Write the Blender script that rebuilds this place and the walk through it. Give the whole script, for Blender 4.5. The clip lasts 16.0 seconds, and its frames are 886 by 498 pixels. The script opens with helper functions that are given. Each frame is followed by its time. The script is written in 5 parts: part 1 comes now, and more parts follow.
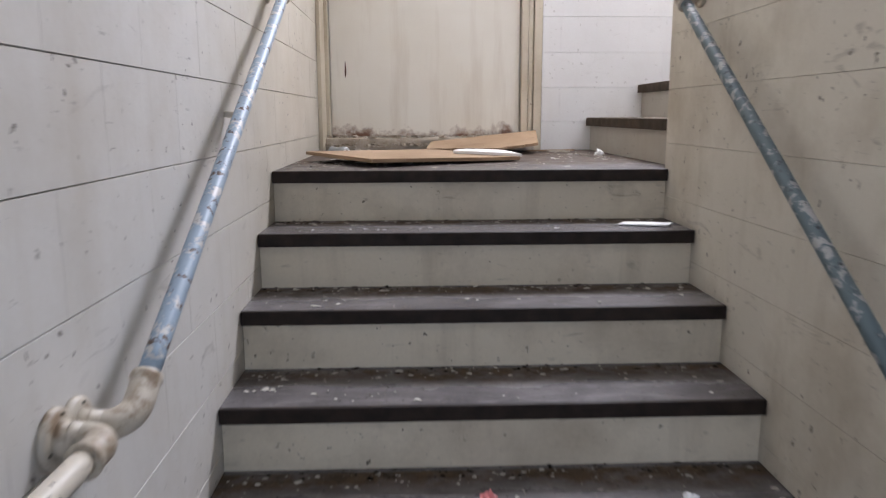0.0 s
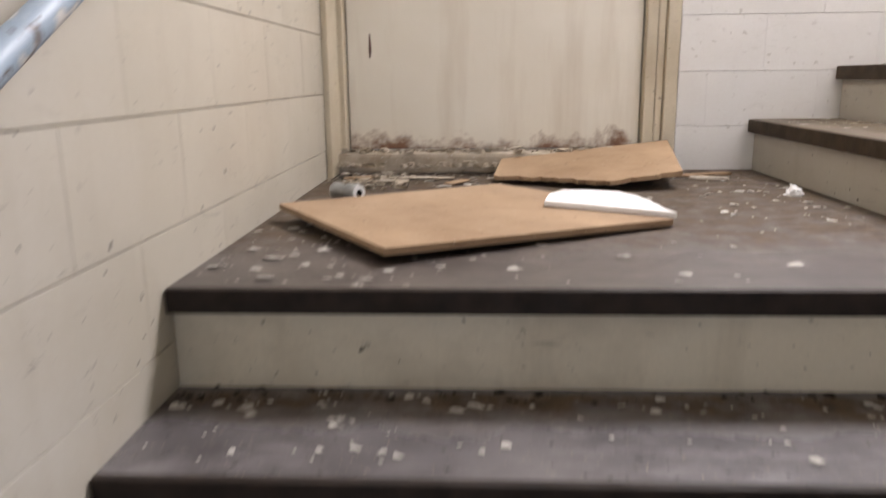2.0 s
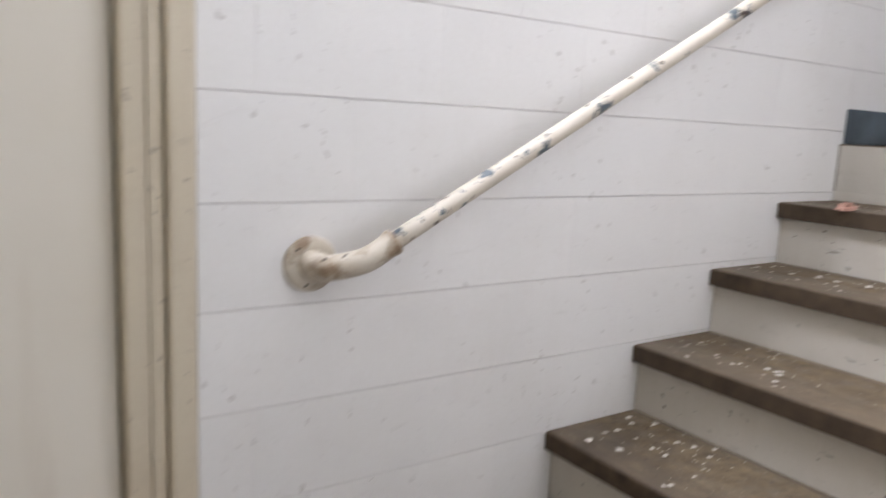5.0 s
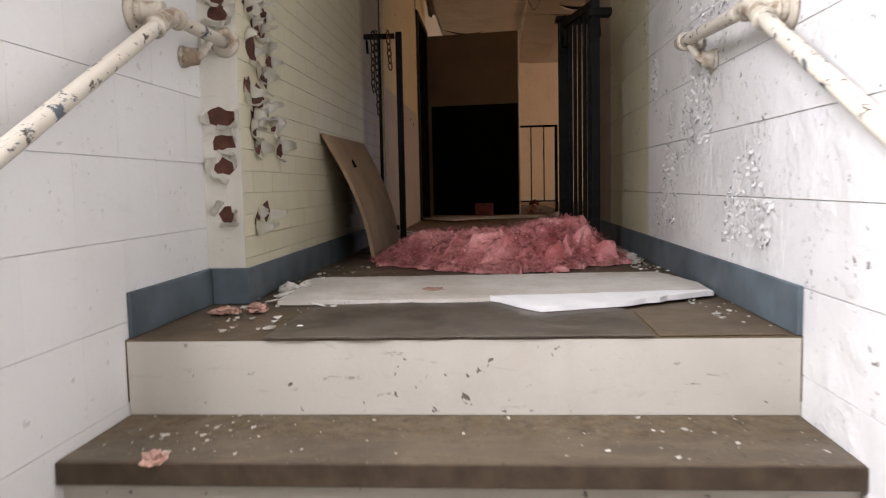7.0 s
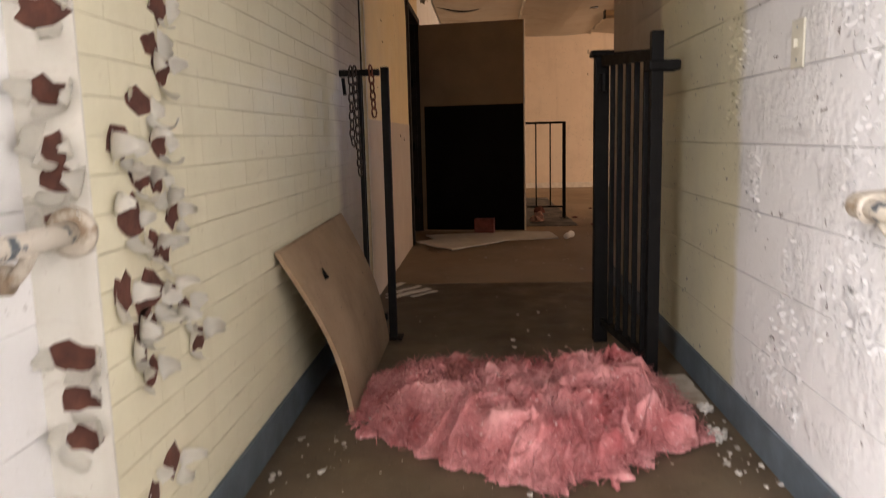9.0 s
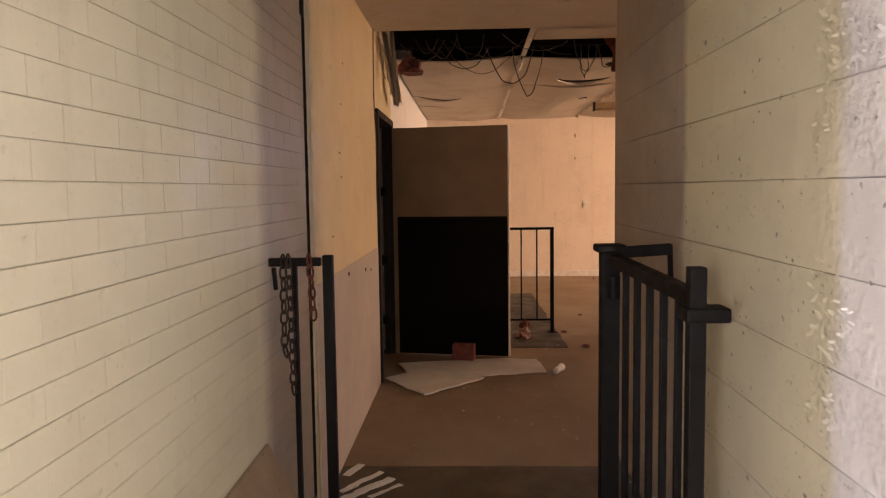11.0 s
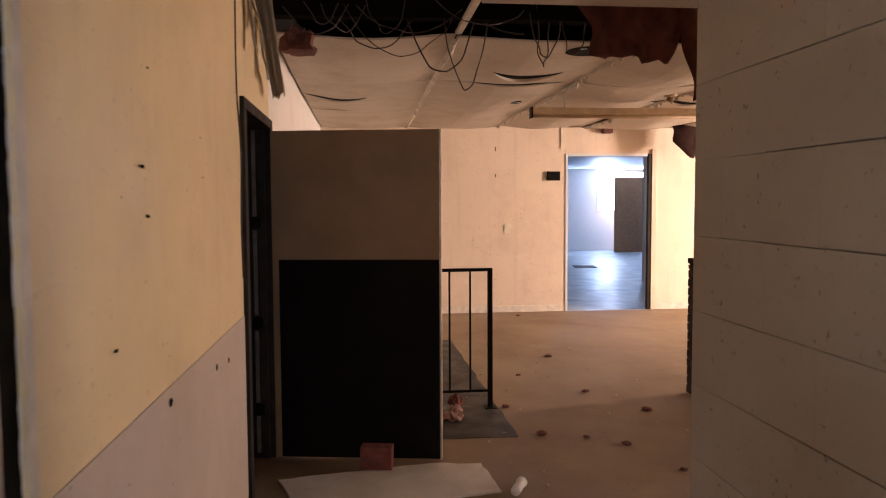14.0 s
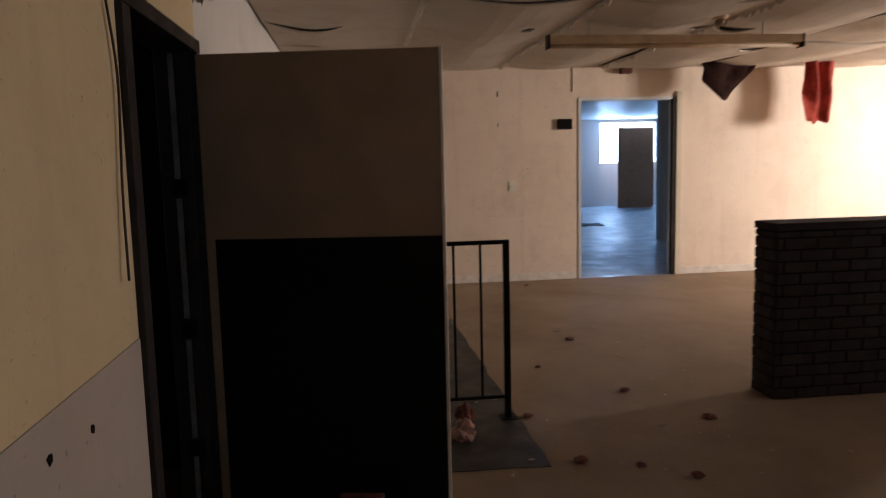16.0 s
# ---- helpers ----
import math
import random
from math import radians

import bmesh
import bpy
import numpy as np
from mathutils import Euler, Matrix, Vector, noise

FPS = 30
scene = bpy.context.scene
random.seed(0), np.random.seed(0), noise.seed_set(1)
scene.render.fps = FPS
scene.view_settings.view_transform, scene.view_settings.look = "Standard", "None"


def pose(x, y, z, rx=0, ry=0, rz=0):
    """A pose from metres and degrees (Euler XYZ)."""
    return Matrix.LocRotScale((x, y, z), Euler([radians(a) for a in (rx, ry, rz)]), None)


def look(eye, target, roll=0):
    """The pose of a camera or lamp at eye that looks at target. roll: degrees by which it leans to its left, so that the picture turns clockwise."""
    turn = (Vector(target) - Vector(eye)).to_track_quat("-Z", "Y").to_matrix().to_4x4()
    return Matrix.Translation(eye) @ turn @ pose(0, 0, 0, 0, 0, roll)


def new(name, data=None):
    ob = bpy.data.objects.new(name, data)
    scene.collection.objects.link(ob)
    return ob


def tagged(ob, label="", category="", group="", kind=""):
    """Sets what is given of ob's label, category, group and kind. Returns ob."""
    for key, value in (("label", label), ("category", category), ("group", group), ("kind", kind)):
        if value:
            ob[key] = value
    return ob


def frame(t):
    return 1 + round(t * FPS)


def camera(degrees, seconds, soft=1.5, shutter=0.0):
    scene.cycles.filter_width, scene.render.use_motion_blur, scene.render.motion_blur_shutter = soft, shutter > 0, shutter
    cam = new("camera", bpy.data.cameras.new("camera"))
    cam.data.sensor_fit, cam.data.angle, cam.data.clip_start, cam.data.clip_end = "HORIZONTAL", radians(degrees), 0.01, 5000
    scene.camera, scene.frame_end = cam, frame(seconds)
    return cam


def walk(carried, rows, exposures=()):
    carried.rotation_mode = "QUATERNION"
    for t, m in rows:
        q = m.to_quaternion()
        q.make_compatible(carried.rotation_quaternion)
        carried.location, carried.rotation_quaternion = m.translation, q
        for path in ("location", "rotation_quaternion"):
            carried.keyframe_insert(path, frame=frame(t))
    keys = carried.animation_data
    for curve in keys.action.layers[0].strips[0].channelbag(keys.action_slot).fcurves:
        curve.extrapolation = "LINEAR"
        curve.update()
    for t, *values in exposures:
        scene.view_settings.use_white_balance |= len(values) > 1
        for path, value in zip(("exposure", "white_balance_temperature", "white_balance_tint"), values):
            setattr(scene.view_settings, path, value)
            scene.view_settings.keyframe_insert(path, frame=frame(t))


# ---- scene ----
cam = camera(61.7, 16.0, soft=1.1, shutter=0.5)
PATH = [
    (0, (0.507, -2.65, 0.195), (0.581, -0.684, -0.16), -0.2),
    (0.5, (0.527, -2.272, 0.196), (0.559, -0.299, -0.129), -0.1),
    (1, (0.612, -1.876, 0.15), (0.417, 0.086, -0.189), -1.7),
    (1.5, (0.539, -1.485, 0.163), (0.166, 0.432, -0.267), -1.8),
    (2, (0.517, -1.153, 0.337), (0.423, 0.793, -0.116), -0.6),
    (2.5, (0.539, -0.94, 0.478), (0.487, 1.003, 0.007), -1.0),
    (3, (0.482, -0.697, 0.53), (0.479, 1.244, 0.048), -0.4),
    (3.2, (0.502, -0.593, 0.628), (0.565, 1.346, 0.141), 0.0),
    (5.3, (0.953, 0.408, 1.311), (2.255, 1.9, 1.028), 1.0),
    (5.5, (1.014, 0.468, 1.35), (2.444, 1.841, 1.086), -0.4),
    (6, (1.2, 0.596, 1.505), (2.944, 1.532, 1.218), 0.0),
    (6.3, (1.322, 0.547, 1.551), (3.144, 1.328, 1.285), -1.4),
    (6.5, (1.378, 0.54, 1.555), (3.264, 1.159, 1.315), -1.6),
    (7, (1.57, 0.7, 1.596), (3.558, 0.843, 1.426), -1.2),
    (7.5, (1.852, 0.746, 1.652), (3.84, 0.864, 1.47), -2.0),
    (8, (2.08, 0.85, 1.784), (4.063, 0.924, 1.532), -1.1),
    (8.5, (2.362, 0.878, 1.949), (4.335, 0.944, 1.629), -0.8),
    (9, (2.55, 0.801, 2.161), (4.524, 0.92, 1.862), -1.4),
    (9.5, (2.789, 0.789, 2.273), (4.781, 0.857, 2.108), -0.7),
    (9.8, (2.972, 0.732, 2.316), (4.967, 0.808, 2.194), -0.2),
    (10.2, (3.112, 0.687, 2.477), (5.105, 0.812, 2.364), -0.2),
    (12.5, (4.171, 0.938, 2.757), (6.148, 0.863, 2.463), -1.5),
    (13, (4.566, 0.868, 2.748), (6.539, 0.823, 2.418), -1.4),
    (13.5, (4.99, 0.923, 2.781), (6.977, 0.777, 2.607), -0.3),
    (14, (5.269, 0.88, 2.78), (7.253, 0.668, 2.653), -0.3),
    (14.5, (5.563, 0.798, 2.801), (7.548, 0.6, 2.659), -1.2),
    (15, (5.887, 0.803, 2.781), (7.866, 0.551, 2.635), -0.9),
    (15.5, (6.197, 0.835, 2.767), (8.161, 0.508, 2.581), -1.1),
    (16, (6.535, 0.796, 2.758), (8.507, 0.566, 2.515), -1.4),
]
EXPOSURES = [(0, -0.05, 6200, 21), (0.7, 0.0, 6500, 21), (1.5, 0.02, 6750, 22), (2.2, -0.05, 6900, 21), (3.0, -0.38, 6950, 20), (5.5, -0.62, 6200, 18), (6.5, -0.6, 6500, 19), (7.0, -0.66, 6550, 19), (7.6, -0.6, 6700, 19), (8.5, -0.18, 6900, 20),
             (9.5, 0.2, 6950, 23), (10.2, 0.3, 7100, 25), (12.5, 1.22, 6950, 33), (13.2, 1.3, 6400, 31), (14.0, 0.78, 6150, 26), (14.5, 0.5, 5950, 23), (15.2, 0.16, 5450, 18), (16, -0.44, 5250, 13)]
walk(cam, [(t, look(eye, target, roll)) for t, eye, target, roll in PATH], EXPOSURES)

# ---- world and light ----
world = bpy.data.worlds.new("world")
scene.world = world
world.use_nodes = True
wn = world.node_tree.nodes
sky = wn.new("ShaderNodeTexSky")
sky.sky_type, sky.sun_disc = "NISHITA", False
sky.sun_elevation, sky.sun_rotation = radians(40), radians(200)
world.node_tree.links.new(sky.outputs[0], wn["Background"].inputs[0])
wn["Background"].inputs[1].default_value = 0.1


def lamp(name, eye, target, w, h, watts, color):
    data = bpy.data.lights.new(name, "AREA")
    data.shape, data.size, data.size_y, data.energy, data.color = "RECTANGLE", w, h, watts, color
    ob = new(name, data)
    ob.matrix_world = look(eye, target)
    return ob


lamp("stair_window_light", (1.8, 1.60, 2.72), (1.45, 0.0, 1.75), 0.75, 0.85, 200, (0.90, 0.95, 1.0))
lamp("entry_window_light", (1.0, -4.38, 0.25), (0.6, 0.0, 0.0), 1.3, 1.6, 26, (0.66, 0.82, 1.0))
lamp("hall_window_light", (12.5, -7.45, 3.1), (15.25, -5.4, 2.2), 0.7, 0.8, 400, (1.0, 0.78, 0.56))
# Second hall opening is unseen, added to brighten the plaster wall and floor.
lamp("hall_near_added_light", (9.4, -7.45, 2.85), (8.3, 0.0, 2.0), 1.1, 1.2, 76, (1.0, 0.78, 0.56))
lamp("far_window_light", (27.3, -7.1, 3.0), (20.0, -5.0, 1.6), 1.7, 1.2, 190, (0.42, 0.68, 1.0))

# ---- materials ----


def rgb(c):
    return (c[0], c[1], c[2], 1)


class Mat:
    """A small builder of node materials, mapped by world position."""

    def __init__(self, name, rough=0.6, metal=0.0, spec=0.5):
        self.m = bpy.data.materials.new(name)
        self.m.use_nodes = True
        self.t = self.m.node_tree
        self.b = self.t.nodes["Principled BSDF"]
        self.b.inputs["Roughness"].default_value = rough
        self.b.inputs["Metallic"].default_value = metal
        self.b.inputs["Specular IOR Level"].default_value = spec
        self.geo = self.t.nodes.new("ShaderNodeNewGeometry")
        self.bump_prev = None

    def put(self, value, socket):
        if hasattr(value, "links"):
            self.t.links.new(value, socket)
        else:
            socket.default_value = value

    def stretch(self, sx=1, sy=1, sz=1):
        n = self.t.nodes.new("ShaderNodeVectorMath")
        n.operation = "MULTIPLY"
        self.t.links.new(self.geo.outputs["Position"], n.inputs[0])
        n.inputs[1].default_value = (sx, sy, sz)
        return n.outputs[0]

    def noise(self, scale, detail=4, rough=0.55, vec=None, dist=0.0):
        n = self.t.nodes.new("ShaderNodeTexNoise")
        n.inputs["Scale"].default_value = scale
        n.inputs["Detail"].default_value = detail
        n.inputs["Roughness"].default_value = rough
        n.inputs["Distortion"].default_value = dist
        self.t.links.new(vec or self.geo.outputs["Position"], n.inputs["Vector"])
        return n.outputs["Fac"]

    def voronoi(self, scale):
        n = self.t.nodes.new("ShaderNodeTexVoronoi")
        n.inputs["Scale"].default_value = scale
        self.t.links.new(self.geo.outputs["Position"], n.inputs["Vector"])
        return n.outputs["Distance"]

    def ramp(self, fac, a, b, va=0.0, vb=1.0):
        n = self.t.nodes.new("ShaderNodeMapRange")
        n.inputs["From Min"].default_value, n.inputs["From Max"].default_value = a, b
        n.inputs["To Min"].default_value, n.inputs["To Max"].default_value = va, vb
        self.t.links.new(fac, n.inputs["Value"])
        return n.outputs[0]

    def math(self, op, a, b):
        n = self.t.nodes.new("ShaderNodeMath")
        n.operation = op
        self.put(a, n.inputs[0])
        self.put(b, n.inputs[1])
        return n.outputs[0]

    def mix(self, fac, a, b, kind="MIX"):
        n = self.t.nodes.new("ShaderNodeMix")
        n.data_type, n.blend_type = "RGBA", kind
        self.put(fac, n.inputs[0])
        self.put(rgb(a) if isinstance(a, tuple) else a, n.inputs[6])
        self.put(rgb(b) if isinstance(b, tuple) else b, n.inputs[7])
        return n.outputs[2]

    def axis(self, k):
        n = self.t.nodes.new("ShaderNodeSeparateXYZ")
        self.t.links.new(self.geo.outputs["Position"], n.inputs[0])
        return n.outputs[k]

    def piece(self, color, amount=0.12):
        """Vary the colour from object to object and from island to island."""
        o = self.t.nodes.new("ShaderNodeObjectInfo")
        v = self.math("ADD", o.outputs["Random"], self.geo.outputs["Random Per Island"])
        v = self.ramp(v, 0.0, 2.0, 1 - amount, 1 + amount)
        n = self.t.nodes.new("ShaderNodeVectorMath")
        n.operation = "SCALE"
        self.put(color if hasattr(color, "links") else color, n.inputs[0])
        self.t.links.new(v, n.inputs["Scale"])
        return n.outputs[0]

    def color(self, c):
        self.put(rgb(c) if isinstance(c, tuple) else c, self.b.inputs["Base Color"])
        return self

    def rough(self, r):
        self.put(r, self.b.inputs["Roughness"])
        return self

    def bump(self, height, strength=0.3, distance=0.01):
        n = self.t.nodes.new("ShaderNodeBump")
        n.inputs["Strength"].default_value, n.inputs["Distance"].default_value = strength, distance
        self.t.links.new(height, n.inputs["Height"])
        if self.bump_prev:
            self.t.links.new(self.bump_prev, n.inputs["Normal"])
        self.bump_prev = n.outputs[0]
        self.t.links.new(self.bump_prev, self.b.inputs["Normal"])
        return self


def paint(name, base, stain, chip, stains=0.5, chips=0.0, rough=0.5, streaks=0.3, relief=0.25, flake=0.0, zones=(), spotty=0.5, zone_axis=0, zone_width=0.03):
    """Old wall paint: uneven tone, dirt, runs, small chips down to what lies under it."""
    m = Mat(name, rough)
    c = base
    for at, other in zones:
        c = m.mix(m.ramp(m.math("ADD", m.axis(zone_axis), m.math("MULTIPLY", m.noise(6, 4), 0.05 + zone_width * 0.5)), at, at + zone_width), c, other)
    c = m.piece(m.mix(m.math("MULTIPLY", m.ramp(m.noise(1.3, 5), 0.3, 0.7), 0.12), c, stain), 0.03)
    c = m.mix(m.math("MULTIPLY", m.ramp(m.noise(2.2, 8, 0.65), 0.48, 0.78), stains), c, stain)
    run = m.noise(9, 4, 0.6, m.stretch(1, 1, 0.12))
    c = m.mix(m.math("MULTIPLY", m.ramp(run, 0.55, 0.8), streaks), c, stain)
    spots = m.math("MULTIPLY", m.ramp(m.noise(42, 3, 0.5), 0.675, 0.71), m.ramp(m.noise(3.1, 2), 0.42, 0.55))
    c = m.mix(m.math("MULTIPLY", spots, spotty), c, chip)
    if chips:
        edge = m.ramp(m.noise(11, 7, 0.62), 0.66 - chips * 0.1, 0.68 - chips * 0.1)
        c = m.mix(m.math("MULTIPLY", edge, 1.0), c, chip)
        m.bump(m.ramp(edge, 0, 1, 1, 0), 0.6, 0.004)
    if flake:
        zone = m.math("MULTIPLY", m.ramp(m.noise(1.9, 5, 0.65), 0.48, 0.57), m.ramp(m.axis(0), 4.8, 5.0, 1.0, 0.0))
        m.bump(m.math("MULTIPLY", m.noise(34, 6, 0.7), zone), flake, 0.012)
        m.bump(m.math("MULTIPLY", m.ramp(m.voronoi(48), 0.1, 0.5), zone), flake * 0.4, 0.006)
        c = m.mix(m.math("MULTIPLY", m.math("MULTIPLY", m.ramp(m.noise(42, 5, 0.7), 0.6, 0.66), zone), 0.5), c, stain)
    fine = m.ramp(m.noise(95, 5, 0.7), 0.3, 0.7)
    c = m.mix(m.math("MULTIPLY", fine, 0.10), c, stain)
    smear = m.noise(5, 6, 0.65, m.stretch(1, 1, 3.0), 1.2)
    c = m.mix(m.math("MULTIPLY", m.ramp(smear, 0.62, 0.74), stains * 0.6), c, chip)
    scratch = m.math("MULTIPLY", m.ramp(m.noise(26, 6, 0.72, m.stretch(1, 0.35, 1.6)), 0.63, 0.67), m.ramp(m.noise(2.6, 3), 0.40, 0.58))
    c = m.mix(m.math("MULTIPLY", scratch, spotty * 0.55), c, chip)
    m.bump(m.ramp(scratch, 0, 1, 1, 0), 0.4, 0.002)
    m.bump(m.noise(60, 4, 0.6), relief * 0.5, 0.004)
    m.bump(m.noise(7, 5), relief, 0.006)
    m.rough(m.ramp(m.noise(5, 4), 0.3, 0.7, rough - 0.1, rough + 0.15))
    return m.color(c).m


def grit(name, a, b, dust, rough=0.6, scale=6.0, dusty=0.5, relief=0.3, spec=0.5):
    """Worn floors: two tones, trodden dust, fine grit."""
    m = Mat(name, rough, 0.0, spec)
    c = m.mix(m.ramp(m.noise(scale, 6, 0.6), 0.32, 0.68), a, b)
    c = m.mix(m.math("MULTIPLY", m.ramp(m.noise(scale * 0.35, 7, 0.7), 0.45, 0.7), dusty), c, dust)
    c = m.mix(m.ramp(m.noise(130, 3), 0.66, 0.72), c, dust)
    c = m.mix(m.math("MULTIPLY", m.ramp(m.noise(70, 2), 0.68, 0.72), 0.7), c, tuple(v * 0.4 for v in a))
    m.bump(m.noise(150, 3), relief * 0.4, 0.003).bump(m.noise(22, 5), relief, 0.004)
    m.rough(m.ramp(m.noise(scale * 1.4, 5), 0.3, 0.7, rough - 0.18, rough + 0.15))
    return m.color(m.piece(c, 0.06)).m


def plain(name, c, rough=0.6, metal=0.0, vary=0.15, scale=12.0, relief=0.15, spec=0.4):
    m = Mat(name, rough, metal, spec)
    c2 = m.mix(m.ramp(m.noise(scale, 6), 0.3, 0.7), tuple(v * (1 - vary) for v in c), tuple(min(1, v * (1 + vary)) for v in c))
    m.bump(m.noise(scale * 6, 4), relief, 0.004)
    m.rough(m.ramp(m.noise(scale * 0.7, 4), 0.3, 0.7, max(0.05, rough - 0.1), min(1, rough + 0.1)))
    return m.color(m.piece(c2, 0.05)).m


def peeling(name, top, under, metal, amount, fine=1.0):
    """Pipe paint worn through in patches to an older coat and to metal."""
    m = Mat(name, 0.5)
    c = m.mix(m.ramp(m.noise(7, 4), 0.3, 0.7), top, tuple(v * 0.86 for v in top))
    a = m.ramp(m.noise(17 * fine, 7, 0.68), 0.62 - amount, 0.635 - amount)
    c = m.mix(a, c, under)
    b = m.ramp(m.noise(26 * fine, 6, 0.66), 0.64 - amount * 0.6, 0.66 - amount * 0.6)
    c = m.mix(b, c, metal)
    m.bump(m.ramp(m.math("MAXIMUM", a, b), 0, 1, 1, 0), 0.7, 0.003)
    return m.color(c).m


CREAM = paint("cream_wall_paint", (0.715, 0.665, 0.565), (0.34, 0.27, 0.18), (0.10, 0.07, 0.05), 0.7, 0.0, 0.5, 0.4, spotty=0.85)
# Blend to darker cream toward the landing paints in the change of light.
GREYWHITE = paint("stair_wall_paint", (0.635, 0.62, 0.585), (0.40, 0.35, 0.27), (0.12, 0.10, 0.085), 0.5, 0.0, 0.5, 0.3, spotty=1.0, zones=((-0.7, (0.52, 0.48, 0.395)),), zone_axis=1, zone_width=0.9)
WHITE = paint("white_wall_paint", (0.80, 0.79, 0.77), (0.52, 0.48, 0.42), (0.30, 0.26, 0.22), 0.22, 0.0, 0.5, 0.1, spotty=0.35)
# Past 5.90: browner paint, darkened further in place of the weak light there.
# The dark spots are peel marks plus painted shadows of lifted flakes.
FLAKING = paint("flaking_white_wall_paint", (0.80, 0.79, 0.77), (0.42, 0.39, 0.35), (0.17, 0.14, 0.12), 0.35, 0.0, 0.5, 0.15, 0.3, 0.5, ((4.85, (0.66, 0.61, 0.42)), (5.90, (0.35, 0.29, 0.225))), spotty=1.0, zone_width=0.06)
# Past 5.80 the paint is greyer, and darker to imitate the light's falloff.
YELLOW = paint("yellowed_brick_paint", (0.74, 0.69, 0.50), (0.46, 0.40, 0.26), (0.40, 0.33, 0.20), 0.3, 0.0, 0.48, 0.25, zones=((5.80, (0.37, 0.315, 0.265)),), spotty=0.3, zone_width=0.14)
PLASTER = paint("plaster_wall_paint", (0.76, 0.62, 0.365), (0.42, 0.32, 0.22), (0.06, 0.05, 0.04), 0.3, 0.0, 0.55, 0.2)
LOWPLASTER = paint("grey_plaster_wall_paint", (0.52, 0.45, 0.40), (0.36, 0.29, 0.22), (0.06, 0.05, 0.04), 0.3, 0.0, 0.55, 0.2)
HALLWALL = paint("hall_wall_paint", (0.70, 0.58, 0.45), (0.40, 0.30, 0.22), (0.1, 0.08, 0.06), 0.35, 0.0, 0.6, 0.3)
FARPAINT = paint("far_room_paint", (0.60, 0.63, 0.65), (0.5, 0.5, 0.5), (0.2, 0.2, 0.2), 0.2)
JOGPAINT = paint("cream_pier_paint", (0.69, 0.665, 0.59), (0.40, 0.36, 0.28), (0.2, 0.08, 0.05), 0.5, 0.0, 0.5, 0.3)
CEILING = paint("ceiling_board_paint", (0.53, 0.48, 0.40), (0.32, 0.22, 0.13), (0.1, 0.07, 0.05), 0.55, 0.0, 0.7, 0.0)
RISER = paint("riser_paint", (0.66, 0.585, 0.45), (0.26, 0.20, 0.13), (0.08, 0.06, 0.04), 0.75, 0.0, 0.5, 0.4, spotty=0.9)
RISERW = paint("white_riser_paint", (0.50, 0.47, 0.415), (0.34, 0.29, 0.22), (0.08, 0.06, 0.05), 0.5, 0.0, 0.5, 0.25, spotty=0.95)
TREAD = grit("tread_sheet", (0.042, 0.030, 0.022), (0.105, 0.083, 0.066), (0.20, 0.165, 0.13), 0.36, 4.0, 0.5)


def tread_sheet(name, sheet, worn, dirt, axis, start, pitch, edge, rough):
    """A worn sheet: bare and scuffed by the nosing, caked with brown dirt towards the back."""
    m = Mat(name, rough, 0.0, 0.5)
    c = m.mix(m.ramp(m.noise(4, 6, 0.6), 0.32, 0.68), sheet, worn)
    c = m.mix(m.math("MULTIPLY", m.ramp(m.noise(9, 6, 0.7, m.stretch(1, 3, 1) if axis == 1 else m.stretch(3, 1, 1)), 0.5, 0.72), 0.5), c, tuple(v * 1.7 for v in worn))
    u = m.math("SUBTRACT", m.axis(axis), start)
    if pitch:
        u = m.math("FLOORED_MODULO", u, pitch)
    u = m.math("ADD", u, m.math("MULTIPLY", m.math("SUBTRACT", m.noise(5, 6, 0.65), 0.5), 0.5 if not pitch else 0.22))
    cake = m.math("MULTIPLY", m.ramp(u, edge, edge + (0.09 if pitch else 0.22)), m.ramp(m.noise(13, 7, 0.7), 0.34, 0.55, 0.35, 1.0))
    c = m.mix(cake, c, m.mix(m.ramp(m.noise(24, 6, 0.7), 0.35, 0.65), dirt, tuple(v * 0.42 for v in dirt)))
    c = m.mix(m.ramp(m.noise(120, 3), 0.66, 0.72), c, (0.26, 0.22, 0.17))
    c = m.mix(m.math("MULTIPLY", m.ramp(m.noise(60, 2), 0.66, 0.72), 0.8), c, tuple(v * 0.4 for v in sheet))
    m.bump(m.noise(150, 3), 0.14, 0.003).bump(m.noise(26, 6, 0.65), 0.35, 0.005)
    m.rough(m.ramp(cake, 0, 1, rough, 0.85))
    return m.color(m.piece(c, 0.06)).m


NOSING = plain("nosing_rubber", (0.022, 0.0145, 0.0105), 0.6, 0, 0.4, 20, 0.15, 0.2)
TREAD2 = tread_sheet("brown_tread_sheet", (0.056, 0.039, 0.024), (0.125, 0.093, 0.058), (0.145, 0.103, 0.055), 0, 1.481, 0.2862, 0.08, 0.5)
TREAD1 = tread_sheet("stair_tread_sheet", (0.072, 0.064, 0.066), (0.160, 0.146, 0.146), (0.100, 0.062, 0.032), 1, 0.0, 0.282, 0.145, 0.27)
LANDING = tread_sheet("landing_sheet", (0.046, 0.036, 0.032), (0.105, 0.086, 0.076), (0.108, 0.070, 0.038), 1, 0.0, 0, 0.20, 0.38)
NOSING2 = plain("brown_nosing", (0.058, 0.040, 0.025), 0.7, 0, 0.35, 20, 0.2, 0.25)
FLOOR = grit("corridor_tile", (0.070, 0.048, 0.027), (0.135, 0.096, 0.058), (0.21, 0.165, 0.115), 0.55, 4.0, 0.35, 0.25, 0.35)
